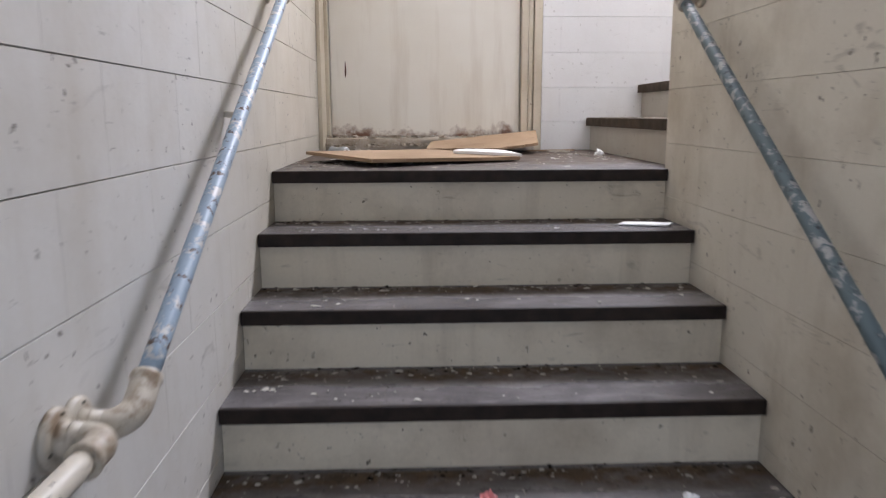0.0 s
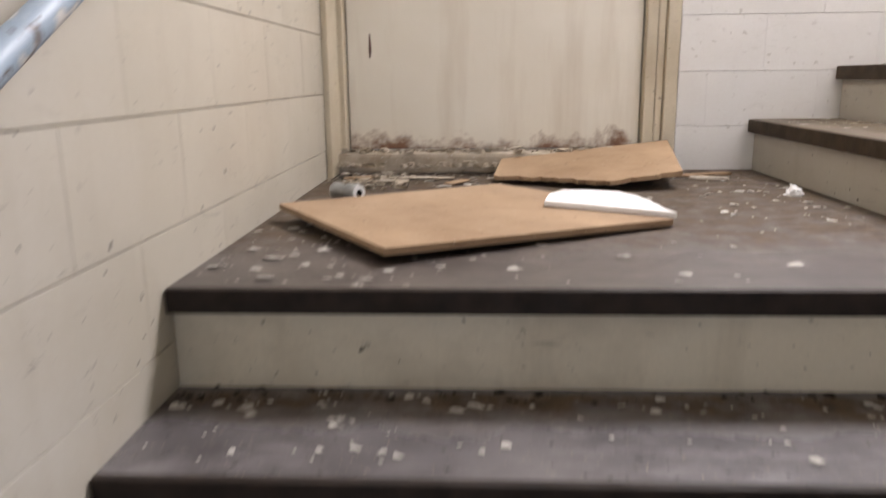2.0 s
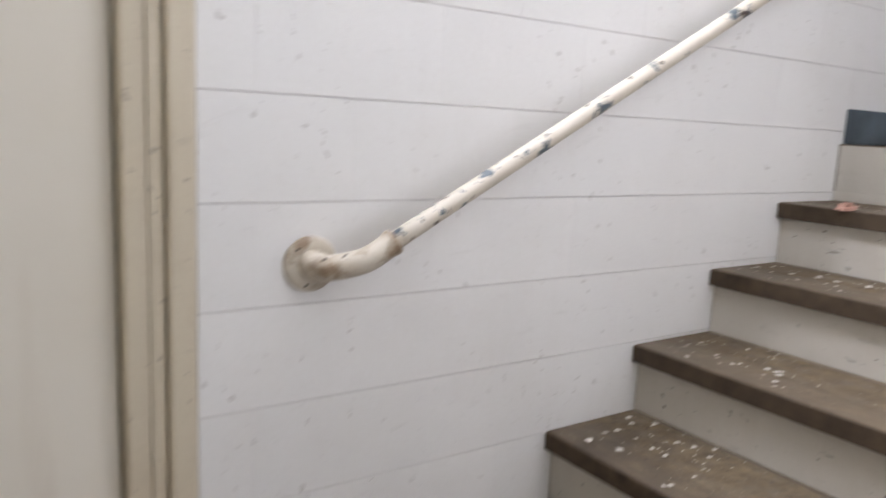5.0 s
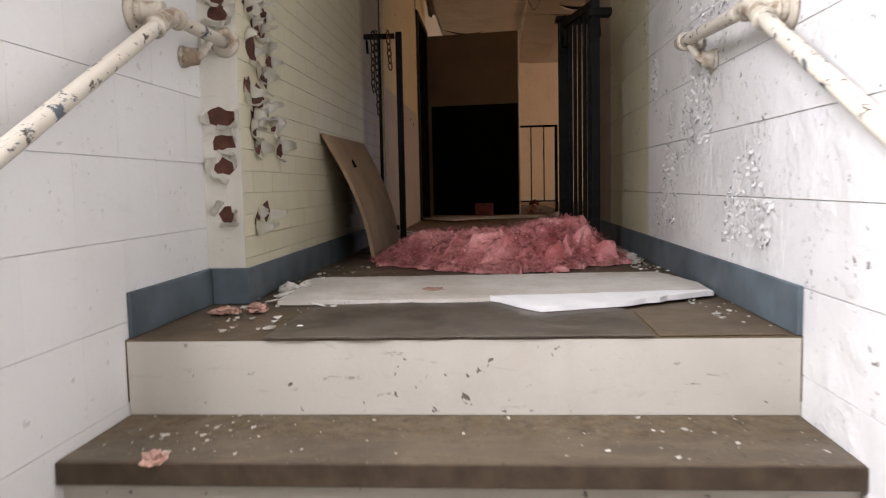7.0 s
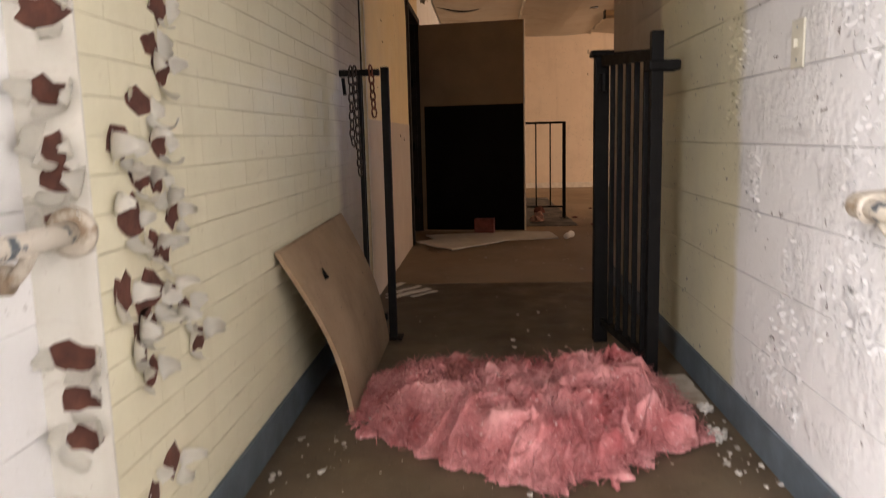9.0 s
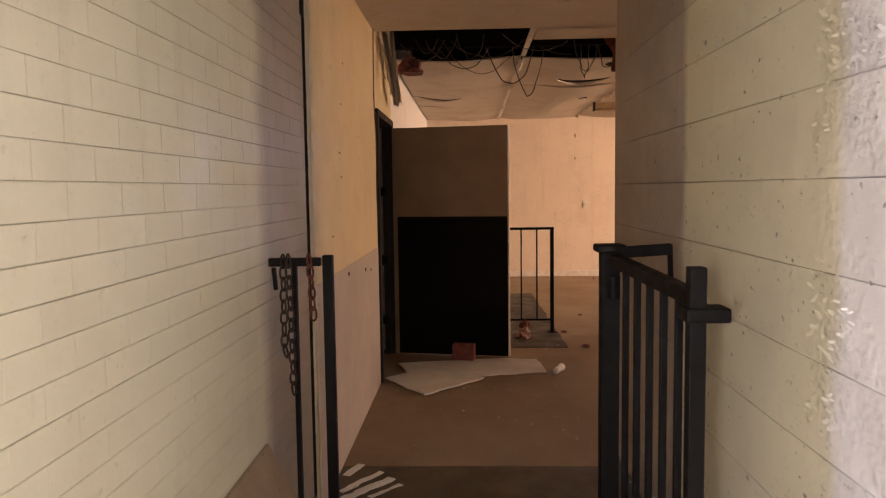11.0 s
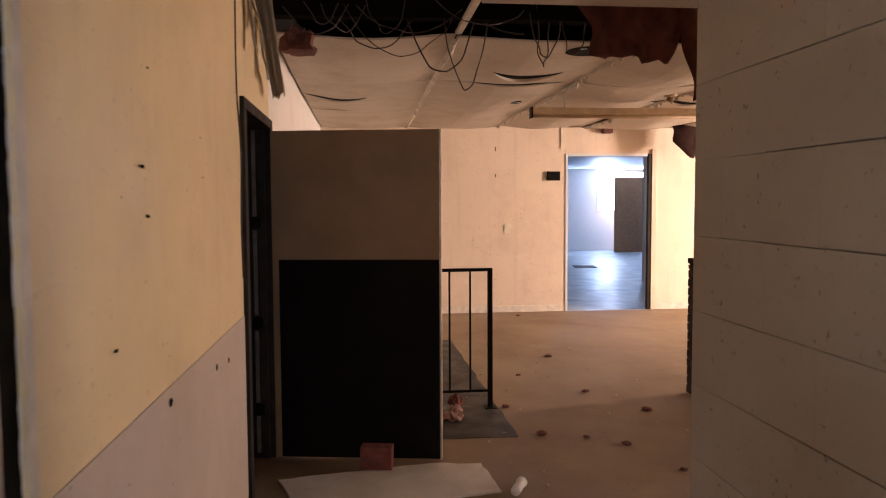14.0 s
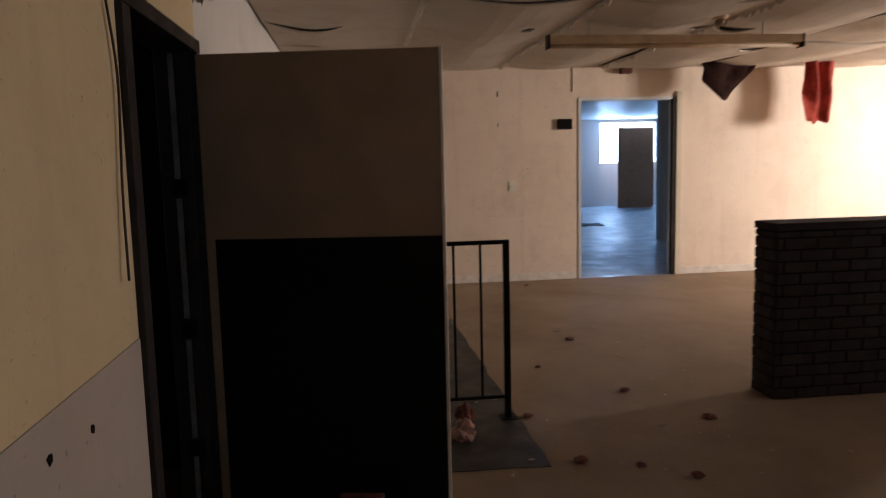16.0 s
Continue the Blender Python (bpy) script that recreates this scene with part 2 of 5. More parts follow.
HALLFLOOR = grit("hall_floor", (0.22, 0.155, 0.097), (0.30, 0.215, 0.14), (0.38, 0.30, 0.215), 0.8, 2.0, 0.5, 0.2, 0.25)
FARFLOOR = grit("far_floor", (0.22, 0.24, 0.27), (0.32, 0.34, 0.37), (0.42, 0.42, 0.42), 0.5, 3.0, 0.4, 0.2, 0.3)
BLUEBASE = plain("blue_base_rubber", (0.095, 0.122, 0.14), 0.5, 0, 0.35, 7)
# Near-black walls put the side room's darkness into their colour.
SIDESHADE = plain("side_room_shade_paint", (0.02, 0.016, 0.013), 0.8, 0, 0.3, 6, 0.1, 0.1)
# Near black for the shade in voids and gaps; grit and screws too.
DARKVOID = plain("shade_and_grit_black", (0.008, 0.006, 0.004), 0.95, 0, 0.3, 12, 0.1, 0.1)
STEEL = plain("black_painted_steel", (0.004, 0.0034, 0.003), 0.6, 0.0, 0.3, 30, 0.1, 0.15)
BOARD = grit("fibreboard", (0.25, 0.16, 0.092), (0.40, 0.275, 0.17), (0.47, 0.36, 0.26), 0.8, 3.0, 0.6, 0.35, 0.2)
WHITEBOARD = grit("plaster_sheet", (0.68, 0.655, 0.60), (0.80, 0.775, 0.73), (0.45, 0.37, 0.28), 0.7, 4.0, 0.55, 0.3)
DIRTYBOARD = grit("dirty_plaster_sheet", (0.56, 0.52, 0.46), (0.70, 0.66, 0.61), (0.36, 0.29, 0.21), 0.75, 5.0, 0.65, 0.35)

# ---- builders ----


def thing(name, x=0, y=0, z=0, rz=0):
    ob = new(name)
    ob.matrix_world = pose(x, y, z, 0, 0, rz)
    return ob


def mesh_of(bm, name, material, smooth=False):
    me = bpy.data.meshes.new(name)
    bm.normal_update()
    bm.to_mesh(me)
    bm.free()
    for m in (material if isinstance(material, (list, tuple)) else [material]):
        me.materials.append(m)
    if smooth:
        for p in me.polygons:
            p.use_smooth = True
    return me


def part(name, bm, material, parent=None, label="", smooth=False):
    ob = new(name, mesh_of(bm, name, material, smooth))
    if parent:
        ob.parent = parent
    if label:
        ob["label"] = label
    return ob


def box(bm, x0, x1, y0, y1, z0, z1, bevel=0.0, m=None):
    r = bmesh.ops.create_cube(bm, size=1, matrix=Matrix.Translation(((x0 + x1) / 2, (y0 + y1) / 2, (z0 + z1) / 2)) @ Matrix.Diagonal((x1 - x0, y1 - y0, z1 - z0, 1)))
    vs = r["verts"]
    if bevel:
        es = list({e for v in vs for e in v.link_edges})
        out = bmesh.ops.bevel(bm, geom=es, offset=bevel, segments=2, affect="EDGES", profile=0.6)
        vs = list({v for f in out["faces"] for v in f.verts} | {v for v in vs if v.is_valid})
    if m is not None:
        bmesh.ops.transform(bm, matrix=m, verts=vs)
    return bm


def boxed(*a, **k):
    return box(bmesh.new(), *a, **k)


def tube(bm, pts, r, seg=12, cap=True):
    """A round bar through the points."""
    rings = []
    pts = [Vector(p) for p in pts]
    side = None
    for i, p in enumerate(pts):
        d = (pts[min(i + 1, len(pts) - 1)] - pts[max(i - 1, 0)]).normalized()
        if side is None:
            side = d.cross(Vector((0.31, 0.17, 0.93))).normalized()
        side = (side - d * side.dot(d)).normalized()
        up = d.cross(side)
        rr = r[i] if isinstance(r, (list, tuple)) else r
        rings.append([bm.verts.new(p + (side * math.cos(a) + up * math.sin(a)) * rr) for a in (2 * math.pi * k / seg for k in range(seg))])
    for a, b in zip(rings, rings[1:]):
        for k in range(seg):
            bm.faces.new((a[k], a[(k + 1) % seg], b[(k + 1) % seg], b[k]))
    if cap:
        bm.faces.new(rings[0][::-1])
        bm.faces.new(rings[-1])
    return bm


def curve(points, steps=6):
    """Rounds the corners of a line of points."""
    pts = [Vector(p) for p in points]
    out = []
    for i in range(len(pts) - 1):
        p0, p1, p2, p3 = pts[max(i - 1, 0)], pts[i], pts[i + 1], pts[min(i + 2, len(pts) - 1)]
        for k in range(steps):
            t = k / steps
            out.append(0.5 * ((2 * p1) + (p2 - p0) * t + (2 * p0 - 5 * p1 + 4 * p2 - p3) * t * t + (3 * p1 - p0 - 3 * p2 + p3) * t ** 3))
    return out + [pts[-1]]


def structure(name, bm, material, label, category):
    return tagged(part(name, bm, material), label, category, kind="structure")


BLOCKS = {}


def block_mesh(w, h, d, c, material, side=1.0):
    key = (round(w, 3), round(h, 3), d, material.name)
    if key not in BLOCKS:
        me = bpy.data.meshes.new("block")
        me.from_pydata([(0, 0, 0), (w, 0, 0), (w, 0, h), (0, 0, h), (c * side, d, c), (w - c * side, d, c), (w - c * side, d, h - c), (c * side, d, h - c)], [],
                       [(4, 7, 6, 5), (0, 4, 5, 1), (1, 5, 6, 2), (2, 6, 7, 3), (3, 7, 4, 0)])
        me.materials.append(material)
        BLOCKS[key] = me
    return BLOCKS[key]


def lay(parent, name, start, along, out, length, z0, z1, bw, bh, phase_z, phase_u, materials, depth=0.006, joint=0.006, chamfer=0.004, keep=None, skip=None):
    """Lay blocks in running bond on a wall: start (x, y), the way along it, the way out of it. keep(u, z) tells the pieces from the joined rest."""
    along, out = Vector((*along, 0)), Vector((*out, 0))
    turn = Matrix((along, out, (0, 0, 1))).transposed().to_4x4()
    rest_v, rest_f, rest_m = [], [], []
    mats = []
    k = math.floor((z0 - phase_z) / bh)
    while phase_z + k * bh < z1:
        za, zb = max(z0, phase_z + k * bh) + joint / 2, min(z1, phase_z + (k + 1) * bh) - joint / 2
        u = phase_u - bw * 40 + (bw / 2 if k % 2 else 0)
        u += math.floor((-u) / bw) * bw
        while u < length:
            ua, ub = max(0, u) + joint / 2, min(length, u + bw) - joint / 2
            if ub - ua > 0.02 and zb - za > 0.015 and not (skip and skip((ua + ub) / 2, (za + zb) / 2)):
                mat = materials((ua + ub) / 2, (za + zb) / 2) if callable(materials) else materials
                wob = (0.0012 if joint else 0.0001) * math.sin(u * 37 + k * 11)
                place = Vector((start[0], start[1], za)) + along * ua + out * wob
                if keep is None or keep((ua + ub) / 2, (za + zb) / 2):
                    ob = new(name, block_mesh(ub - ua, zb - za, depth, chamfer, mat, 1.0 if joint else 0.8 if bh < 0.1 else 0.3))
                    ob.matrix_basis = Matrix.Translation(place) @ turn
                    ob.parent = parent
                else:
                    n = len(rest_v)
                    me = block_mesh(ub - ua, zb - za, depth, chamfer, mat, 1.0 if joint else 0.8 if bh < 0.1 else 0.3)
                    rest_v += [tuple(place + turn @ v.co) for v in me.vertices]
                    if mat not in mats:
                        mats.append(mat)
                    for p in me.polygons:
                        rest_f.append(tuple(i + n for i in p.vertices))
                        rest_m.append(mats.index(mat))
            u += bw
        k += 1
    if rest_v:
        me = bpy.data.meshes.new(name + "_courses")
        me.from_pydata(rest_v, [], rest_f)
        for m in mats:
            me.materials.append(m)
        me.polygons.foreach_set("material_index", rest_m)
        ob = tagged(new(name + "_courses", me), kind="stuff")
        ob.parent = parent


# ---- the stair well ----
R, G, G2 = 0.18, 0.282, 0.2862       # riser, goings
W = 1.422                             # width of the lower flight
YB = 1.558                           # wall at the landing's back
YR = 0.04                            # right wall of upper flight and corridor
TOP = 7 * R                          # upper floor
JOG, YL = 3.721, 1.445                # where the brick wall begins, and its face
CEIL = 3.95
D = 0.006
X1 = 1.481                           # first step of the upper flight
WB = 1.43                            # plaster wall of the hall
XE, XF = 7.086, 15.25                # where the corridor ends, far wall of the hall


def staircase():
    low = thing("staircase")
    tagged(low, "cream concrete stair flight with dark rubber nosings, strewn with paint flakes", "staircase")
    for k in range(7):
        y, z = -k * G, -k * R
        part("tread", boxed(0.002, W - 0.002, y + 0.012, y + (YB + 0.05 if k == 0 else G + 0.03), z - 0.04, z), TREAD1 if k else LANDING, low)
        part("nosing", boxed(0.002, W - 0.002, y - 0.006, y + 0.0115, z - 0.041, z + 0.0015, 0.004), NOSING, low, "dark brown rubber nosing")
        part("riser", boxed(0.002, W - 0.002, y + 0.022, y + 0.06, z - R, z - 0.041), RISER, low, "cream painted riser with scuffs")
    up = thing("staircase")
    tagged(up, "white concrete stair flight with worn brown treads leading to a corridor", "staircase")
    for k in range(1, 7):
        x, z = X1 + (k - 1) * G2, k * R
        part("tread", boxed(x, x + G2 + 0.03, YR + 0.002, YB - 0.002, z - 0.045, z, 0.004), TREAD2, up, "worn brown tread dusted with plaster")
        part("nosing", boxed(x - 0.007, x - 0.0005, YR + 0.002, YB - 0.002, z - 0.046, z - 0.002, 0.002), NOSING2, up)
        part("riser", boxed(x + 0.018, x + 0.05, YR + 0.002, YB - 0.002, z - R, z - 0.0455), RISERW, up)
    x = X1 + 6 * G2
    part("riser", boxed(x + 0.004, x + 0.06, YR + 0.002, YB - 0.002, TOP - R, TOP - 0.006, 0.002), RISERW, up)


staircase()
structure("floor_lower", boxed(-0.1, 3.0, -4.4, -6 * G + 0.03, -1.4, -1.26), TREAD, "dark worn floor of the lower landing", "floor")
structure("floor_landing", boxed(W, 1.52, YR, YB, -0.12, 0.0), LANDING, "dark worn landing floor beside the upper flight", "floor")
structure("floor_corridor", boxed(X1 + 6 * G2 + 0.004, XE, YR - 0.1, YB, TOP - 0.15, TOP - 0.004), FLOOR, "worn tan tile floor of a corridor", "floor")
structure("floor_hall", boxed(XE, XF, -7.6, 1.6, TOP - 0.15, TOP - 0.002), HALLFLOOR, "dusty tan floor of a derelict hall", "floor")
structure("floor_far", boxed(XF, 27.6, -10.5, 1.0, TOP - 0.15, TOP - 0.003), FARFLOOR, "pale floor of a daylit far room", "floor")

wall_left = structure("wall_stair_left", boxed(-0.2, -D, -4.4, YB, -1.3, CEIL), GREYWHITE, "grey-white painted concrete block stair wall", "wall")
wall_mid = structure("wall_stair_right", boxed(W + D, W + 0.3, -2.6, YR - D, -1.3, CEIL), CREAM, "cream painted concrete block wall between the flights", "wall")
structure("wall_entry_side", boxed(3.0, 3.2, -4.4, -2.4, -1.3, CEIL), CREAM, "cream painted block wall by the entry", "wall")
structure("wall_entry_inner", boxed(W + 0.3, 3.0, -2.6, -2.4, -1.3, CEIL), CREAM, "cream painted block wall by the entry", "wall")
structure("wall_entry_low", boxed(-0.2, 3.2, -4.6, -4.4, -1.3, -0.6), CREAM, "cream painted wall under the entry window", "wall")
structure("wall_entry_high", boxed(-0.2, 3.2, -4.6, -4.4, 1.1, CEIL), CREAM, "cream painted wall over the entry window", "wall")
structure("wall_entry_left", boxed(-0.2, 0.3, -4.6, -4.4, -0.6, 1.1), CREAM, "cream painted wall beside the entry window", "wall")
structure("wall_entry_right", boxed(1.7, 3.2, -4.6, -4.4, -0.6, 1.1), CREAM, "cream painted wall beside the entry window", "wall")
wall_back = structure("wall_back", boxed(1.219, JOG, YB + D, YB + 0.2, -0.2, 2.15), WHITE, "white painted concrete block wall along the upper flight", "wall")
structure("wall_back_over_door", boxed(-0.2, 1.23, YB + D, YB + 0.2, 2.2, CEIL), CREAM, "cream wall over the landing door", "wall")
structure("wall_back_over_window", boxed(1.3, 2.3, YB + D, YB + 0.2, 3.3, CEIL), WHITE, "white wall over the stair window", "wall")
structure("wall_back_beside_window", boxed(1.231, 1.3, YB + D, YB + 0.2, 2.15, CEIL), WHITE, "white wall beside the stair window", "wall")
structure("wall_back_upper", boxed(2.3, JOG, YB + D, YB + 0.2, 2.15, CEIL), WHITE, "white wall above the upper flight", "wall")
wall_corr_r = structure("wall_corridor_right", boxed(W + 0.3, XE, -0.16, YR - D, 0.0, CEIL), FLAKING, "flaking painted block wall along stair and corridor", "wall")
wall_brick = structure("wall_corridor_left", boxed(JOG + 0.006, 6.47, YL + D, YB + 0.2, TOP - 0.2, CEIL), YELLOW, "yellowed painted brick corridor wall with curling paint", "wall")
structure("wall_jog", boxed(JOG, JOG + 0.0055, YL, YB + D, TOP - 0.1, CEIL), JOGPAINT, "white painted end of the brick wall", "wall")
# Unseen ceiling, added to keep daylight out of the side room.
structure("ceiling_side_room", boxed(8.4, 10.3, 1.6, 2.7, 3.7, 3.8), DARKVOID, "unseen near-black ceiling closing off a side room", "ceiling")
structure("ceiling_stair", boxed(-0.2, JOG, -4.6, YB + 0.2, CEIL, CEIL + 0.1), WHITE, "white stair ceiling", "ceiling")
structure("ceiling_corridor", boxed(JOG, XE, YR - 0.2, YB + 0.2, 3.80, 3.9), CEILING, "stained corridor ceiling", "ceiling")

# hall shell
structure("wall_hall_left", boxed(6.535, 8.72, WB, WB + 0.17, TOP, 4.3), PLASTER, "cream plaster wall with a grey lower part", "wall")
structure("wall_hall_left_far", boxed(9.78, XF, WB, WB + 0.17, TOP, 4.3), WHITE, "pale wall beyond an open door", "wall")
structure("wall_hall_over_door", boxed(8.72, 9.78, WB, WB + 0.17, 3.263, 4.3), PLASTER, "torn plaster above a door frame", "wall")
structure("wall_hall_near", boxed(XE - 0.2, XE, -7.6, -0.165, TOP, 4.3), HALLWALL, "cream wall closing the hall", "wall")
structure("wall_hall_far_a", boxed(XF, XF + 0.15, -1.88, 1.6, TOP, 4.3), HALLWALL, "cream hall wall with scuffs beside a doorway", "wall")
structure("wall_hall_far_b", boxed(XF, XF + 0.15, -7.6, -3.10, TOP, 4.3), HALLWALL, "cream hall wall in window light", "wall")
structure("wall_hall_far_c", boxed(XF, XF + 0.15, -3.10, -1.88, 3.43, 4.3), HALLWALL, "cream wall over a doorway", "wall")
# The 8.7 to 10.1 opening is added for the near light.
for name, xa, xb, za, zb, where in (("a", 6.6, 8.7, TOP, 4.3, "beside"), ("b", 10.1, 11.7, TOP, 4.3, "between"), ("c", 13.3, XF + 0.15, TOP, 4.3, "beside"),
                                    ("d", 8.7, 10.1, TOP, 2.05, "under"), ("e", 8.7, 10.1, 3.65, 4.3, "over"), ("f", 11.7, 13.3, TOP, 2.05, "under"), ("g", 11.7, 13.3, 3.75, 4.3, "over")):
    structure("wall_hall_side_" + name, boxed(xa, xb, -7.7, -7.5, za, zb), HALLWALL, "cream hall wall " + where + " tall unseen windows", "wall")
structure("ceiling_hall_near", boxed(XE, 8.72, -7.6, 1.43, 3.80, 3.84), CEILING, "stained hall ceiling board", "ceiling")
# The plenum's darkness is painted: its top slab is near black.
structure("ceiling_plenum", boxed(6.6, 15.4, -7.7, 1.6, 4.3, 4.4), DARKVOID, "near-black slab standing for the dark space above the broken ceiling", "ceiling")
structure("wall_side_room", boxed(8.4, 10.3, 2.6, 2.7, TOP, 4.3), SIDESHADE, "near-black wall standing for the shade in a side room", "wall")
structure("wall_side_room_a", boxed(8.4, 8.5, 1.6, 2.6, TOP, 4.3), SIDESHADE, "near-black wall standing for the shade in a side room", "wall")
structure("wall_side_room_b", boxed(10.2, 10.3, 1.6, 2.6, TOP, 4.3), SIDESHADE, "near-black wall standing for the shade in a side room", "wall")
structure("floor_side_room", boxed(8.4, 10.3, 1.6, 2.7, TOP - 0.1, TOP - 0.002), HALLFLOOR, "dusty floor of a dark side room", "floor")
# far room shell
structure("wall_far_left", boxed(XF + 0.15, 27.6, -0.6, -0.45, TOP, 4.2), FARPAINT, "pale wall of the far room", "wall")
structure("wall_far_right", boxed(XF + 0.15, 27.6, -10.5, -10.35, TOP, 4.2), FARPAINT, "pale wall of the far room", "wall")
structure("wall_far_end_a", boxed(27.4, 27.6, -6.2, -0.45, TOP, 4.2), FARPAINT, "pale end wall of the far room", "wall")
structure("wall_far_end_b", boxed(27.4, 27.6, -10.5, -8.0, TOP, 4.2), FARPAINT, "pale end wall of the far room", "wall")
structure("wall_far_end_c", boxed(27.4, 27.6, -8.0, -6.2, TOP, 2.45), FARPAINT, "pale end wall under a window", "wall")
structure("wall_far_end_d", boxed(27.4, 27.6, -8.0, -6.2, 3.7, 4.2), FARPAINT, "pale end wall over a window", "wall")
structure("ceiling_far", boxed(XF + 0.15, 27.6, -10.5, -0.45, 3.75, 3.85), FARPAINT, "pale ceiling of the far room", "ceiling")

# ---- more materials ----
PIPE_W = peeling("chipped_white_pipe_paint", (0.64, 0.58, 0.48), (0.10, 0.12, 0.135), (0.06, 0.04, 0.03), 0.042, 1.1)
PIPE_B = peeling("worn_blue_pipe_paint", (0.33, 0.42, 0.51), (0.60, 0.59, 0.56), (0.10, 0.06, 0.04), 0.075, 1.5)
PIPE_G = peeling("worn_green_pipe_paint", (0.115, 0.16, 0.175), (0.40, 0.40, 0.39), (0.03, 0.04, 0.045), 0.075, 1.6)
FM = Mat("grimy_pipe_fitting", 0.5)
fc = FM.mix(FM.ramp(FM.noise(9, 4), 0.3, 0.7), (0.60, 0.55, 0.46), (0.46, 0.40, 0.31))
fc = FM.mix(FM.math("MULTIPLY", FM.ramp(FM.noise(14, 6, 0.65), 0.50, 0.62), 0.85), fc, (0.20, 0.125, 0.065))
fc = FM.mix(FM.ramp(FM.noise(38, 5, 0.65), 0.66, 0.70), fc, (0.05, 0.035, 0.025))
FM.bump(FM.noise(60, 4), 0.3, 0.003)
FITTING = FM.color(fc).m
DM = Mat("landing_door_paint", 0.45)
dc = DM.mix(DM.ramp(DM.noise(1.6, 5), 0.3, 0.7), (0.80, 0.765, 0.68), (0.72, 0.67, 0.57))
dc = DM.mix(DM.math("MULTIPLY", DM.ramp(DM.noise(8, 5, 0.6, DM.stretch(1, 1, 0.1)), 0.52, 0.78), 0.4), dc, (0.42, 0.32, 0.21))
rust = DM.ramp(DM.math("ADD", DM.math("MULTIPLY", DM.noise(9, 7, 0.7), 0.30), DM.math("MULTIPLY", DM.axis(2), -1.0)), 0.02, 0.085)
dc = DM.mix(rust, dc, DM.mix(DM.noise(40, 4), (0.10, 0.045, 0.025), (0.30, 0.15, 0.08)))
DM.bump(DM.noise(40, 4), 0.15, 0.004)
DOORPAINT = DM.color(dc).m
TRIM = paint("door_frame_paint", (0.62, 0.55, 0.42), (0.30, 0.22, 0.13), (0.12, 0.07, 0.05), 0.5, 0.0, 0.45, 0.4)
RUBBLE = grit("rubble", (0.30, 0.24, 0.17), (0.46, 0.40, 0.32), (0.62, 0.58, 0.52), 0.85, 18.0, 0.6, 0.6)
FLAKE = plain("paint_flake", (0.50, 0.47, 0.42), 0.7, 0, 0.3, 25)
FOAM = plain("white_foam", (0.82, 0.81, 0.79), 0.6, 0, 0.05, 15)
ALU = plain("can_metal", (0.42, 0.44, 0.45), 0.35, 0.8, 0.2, 40)
MAT = grit("dark_linoleum", (0.062, 0.049, 0.036), (0.112, 0.090, 0.068), (0.20, 0.17, 0.14), 0.5, 6.0, 0.35)
WM = Mat("pink_glass_wool", 0.95, 0, 0.1)
wc = WM.mix(WM.ramp(WM.noise(7, 6, 0.65), 0.35, 0.65), (0.47, 0.125, 0.125), (0.80, 0.38, 0.37))
wc = WM.mix(WM.ramp(WM.noise(60, 3), 0.62, 0.70), wc, (0.78, 0.48, 0.46))
wc = WM.mix(WM.math("MULTIPLY", WM.ramp(WM.noise(4, 5, 0.6), 0.58, 0.72), 0.7), wc, (0.22, 0.07, 0.05))
WM.bump(WM.noise(45, 5, 0.7), 0.9, 0.012).bump(WM.noise(200, 3), 0.5, 0.003)
WOOL = WM.color(WM.piece(wc, 0.14)).m
WOOL_D = plain("brown_glass_wool", (0.16, 0.06, 0.045), 0.95, 0, 0.4, 9, 0.4)
BRICKRED = plain("bare_brick", (0.10, 0.036, 0.024), 0.85, 0, 0.4, 30, 0.5)
CURL = plain("curled_paint", (0.80, 0.77, 0.68), 0.5, 0, 0.08, 20)
CHAIN = plain("chain_steel", (0.055, 0.042, 0.034), 0.4, 0.9, 0.4, 40)
RUST = plain("rusty_chain", (0.16, 0.05, 0.03), 0.7, 0.5, 0.4, 40)
SWITCH = plain("switch_plate", (0.62, 0.59, 0.48), 0.4, 0, 0.06)
TAUPE = plain("taupe_door_paint", (0.25, 0.165, 0.095), 0.6, 0, 0.12, 4, 0.1, 0.25)
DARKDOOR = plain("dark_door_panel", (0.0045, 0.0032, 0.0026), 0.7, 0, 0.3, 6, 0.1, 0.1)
DARKFRAME = plain("dark_frame_paint", (0.022, 0.017, 0.014), 0.65, 0, 0.4, 10, 0.1, 0.2)
JAMBGREY = plain("worn_grey_jamb", (0.13, 0.12, 0.11), 0.55, 0, 0.4, 14)
PALEEDGE = plain("pale_door_edge", (0.62, 0.56, 0.48), 0.5)
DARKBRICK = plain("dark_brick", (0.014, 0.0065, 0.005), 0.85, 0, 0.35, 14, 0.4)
# Colour of the painted floor shadow by the railing.
FLOORSHADE = grit("railing_shadow_sheet", (0.017, 0.015, 0.0135), (0.028, 0.025, 0.022), (0.05, 0.044, 0.038), 0.6, 4.0, 0.3)
DARKFELT = plain("dark_felt", (0.045, 0.022, 0.018), 0.95, 0, 0.4, 9, 0.4, 0.1)
TUFT = plain("faded_glass_wool", (0.40, 0.24, 0.19), 0.95, 0, 0.4, 20, 0.5, 0.1)
REDWOOL = plain("red_glass_wool", (0.34, 0.07, 0.05), 0.95, 0, 0.4, 9, 0.5, 0.1)
WIRE = plain("old_wire", (0.035, 0.02, 0.016), 0.6)
TUBEM = plain("lamp_tube_cover", (0.55, 0.40, 0.24), 0.5)
BROWNBOARD = plain("brown_board", (0.34, 0.17, 0.085), 0.6)
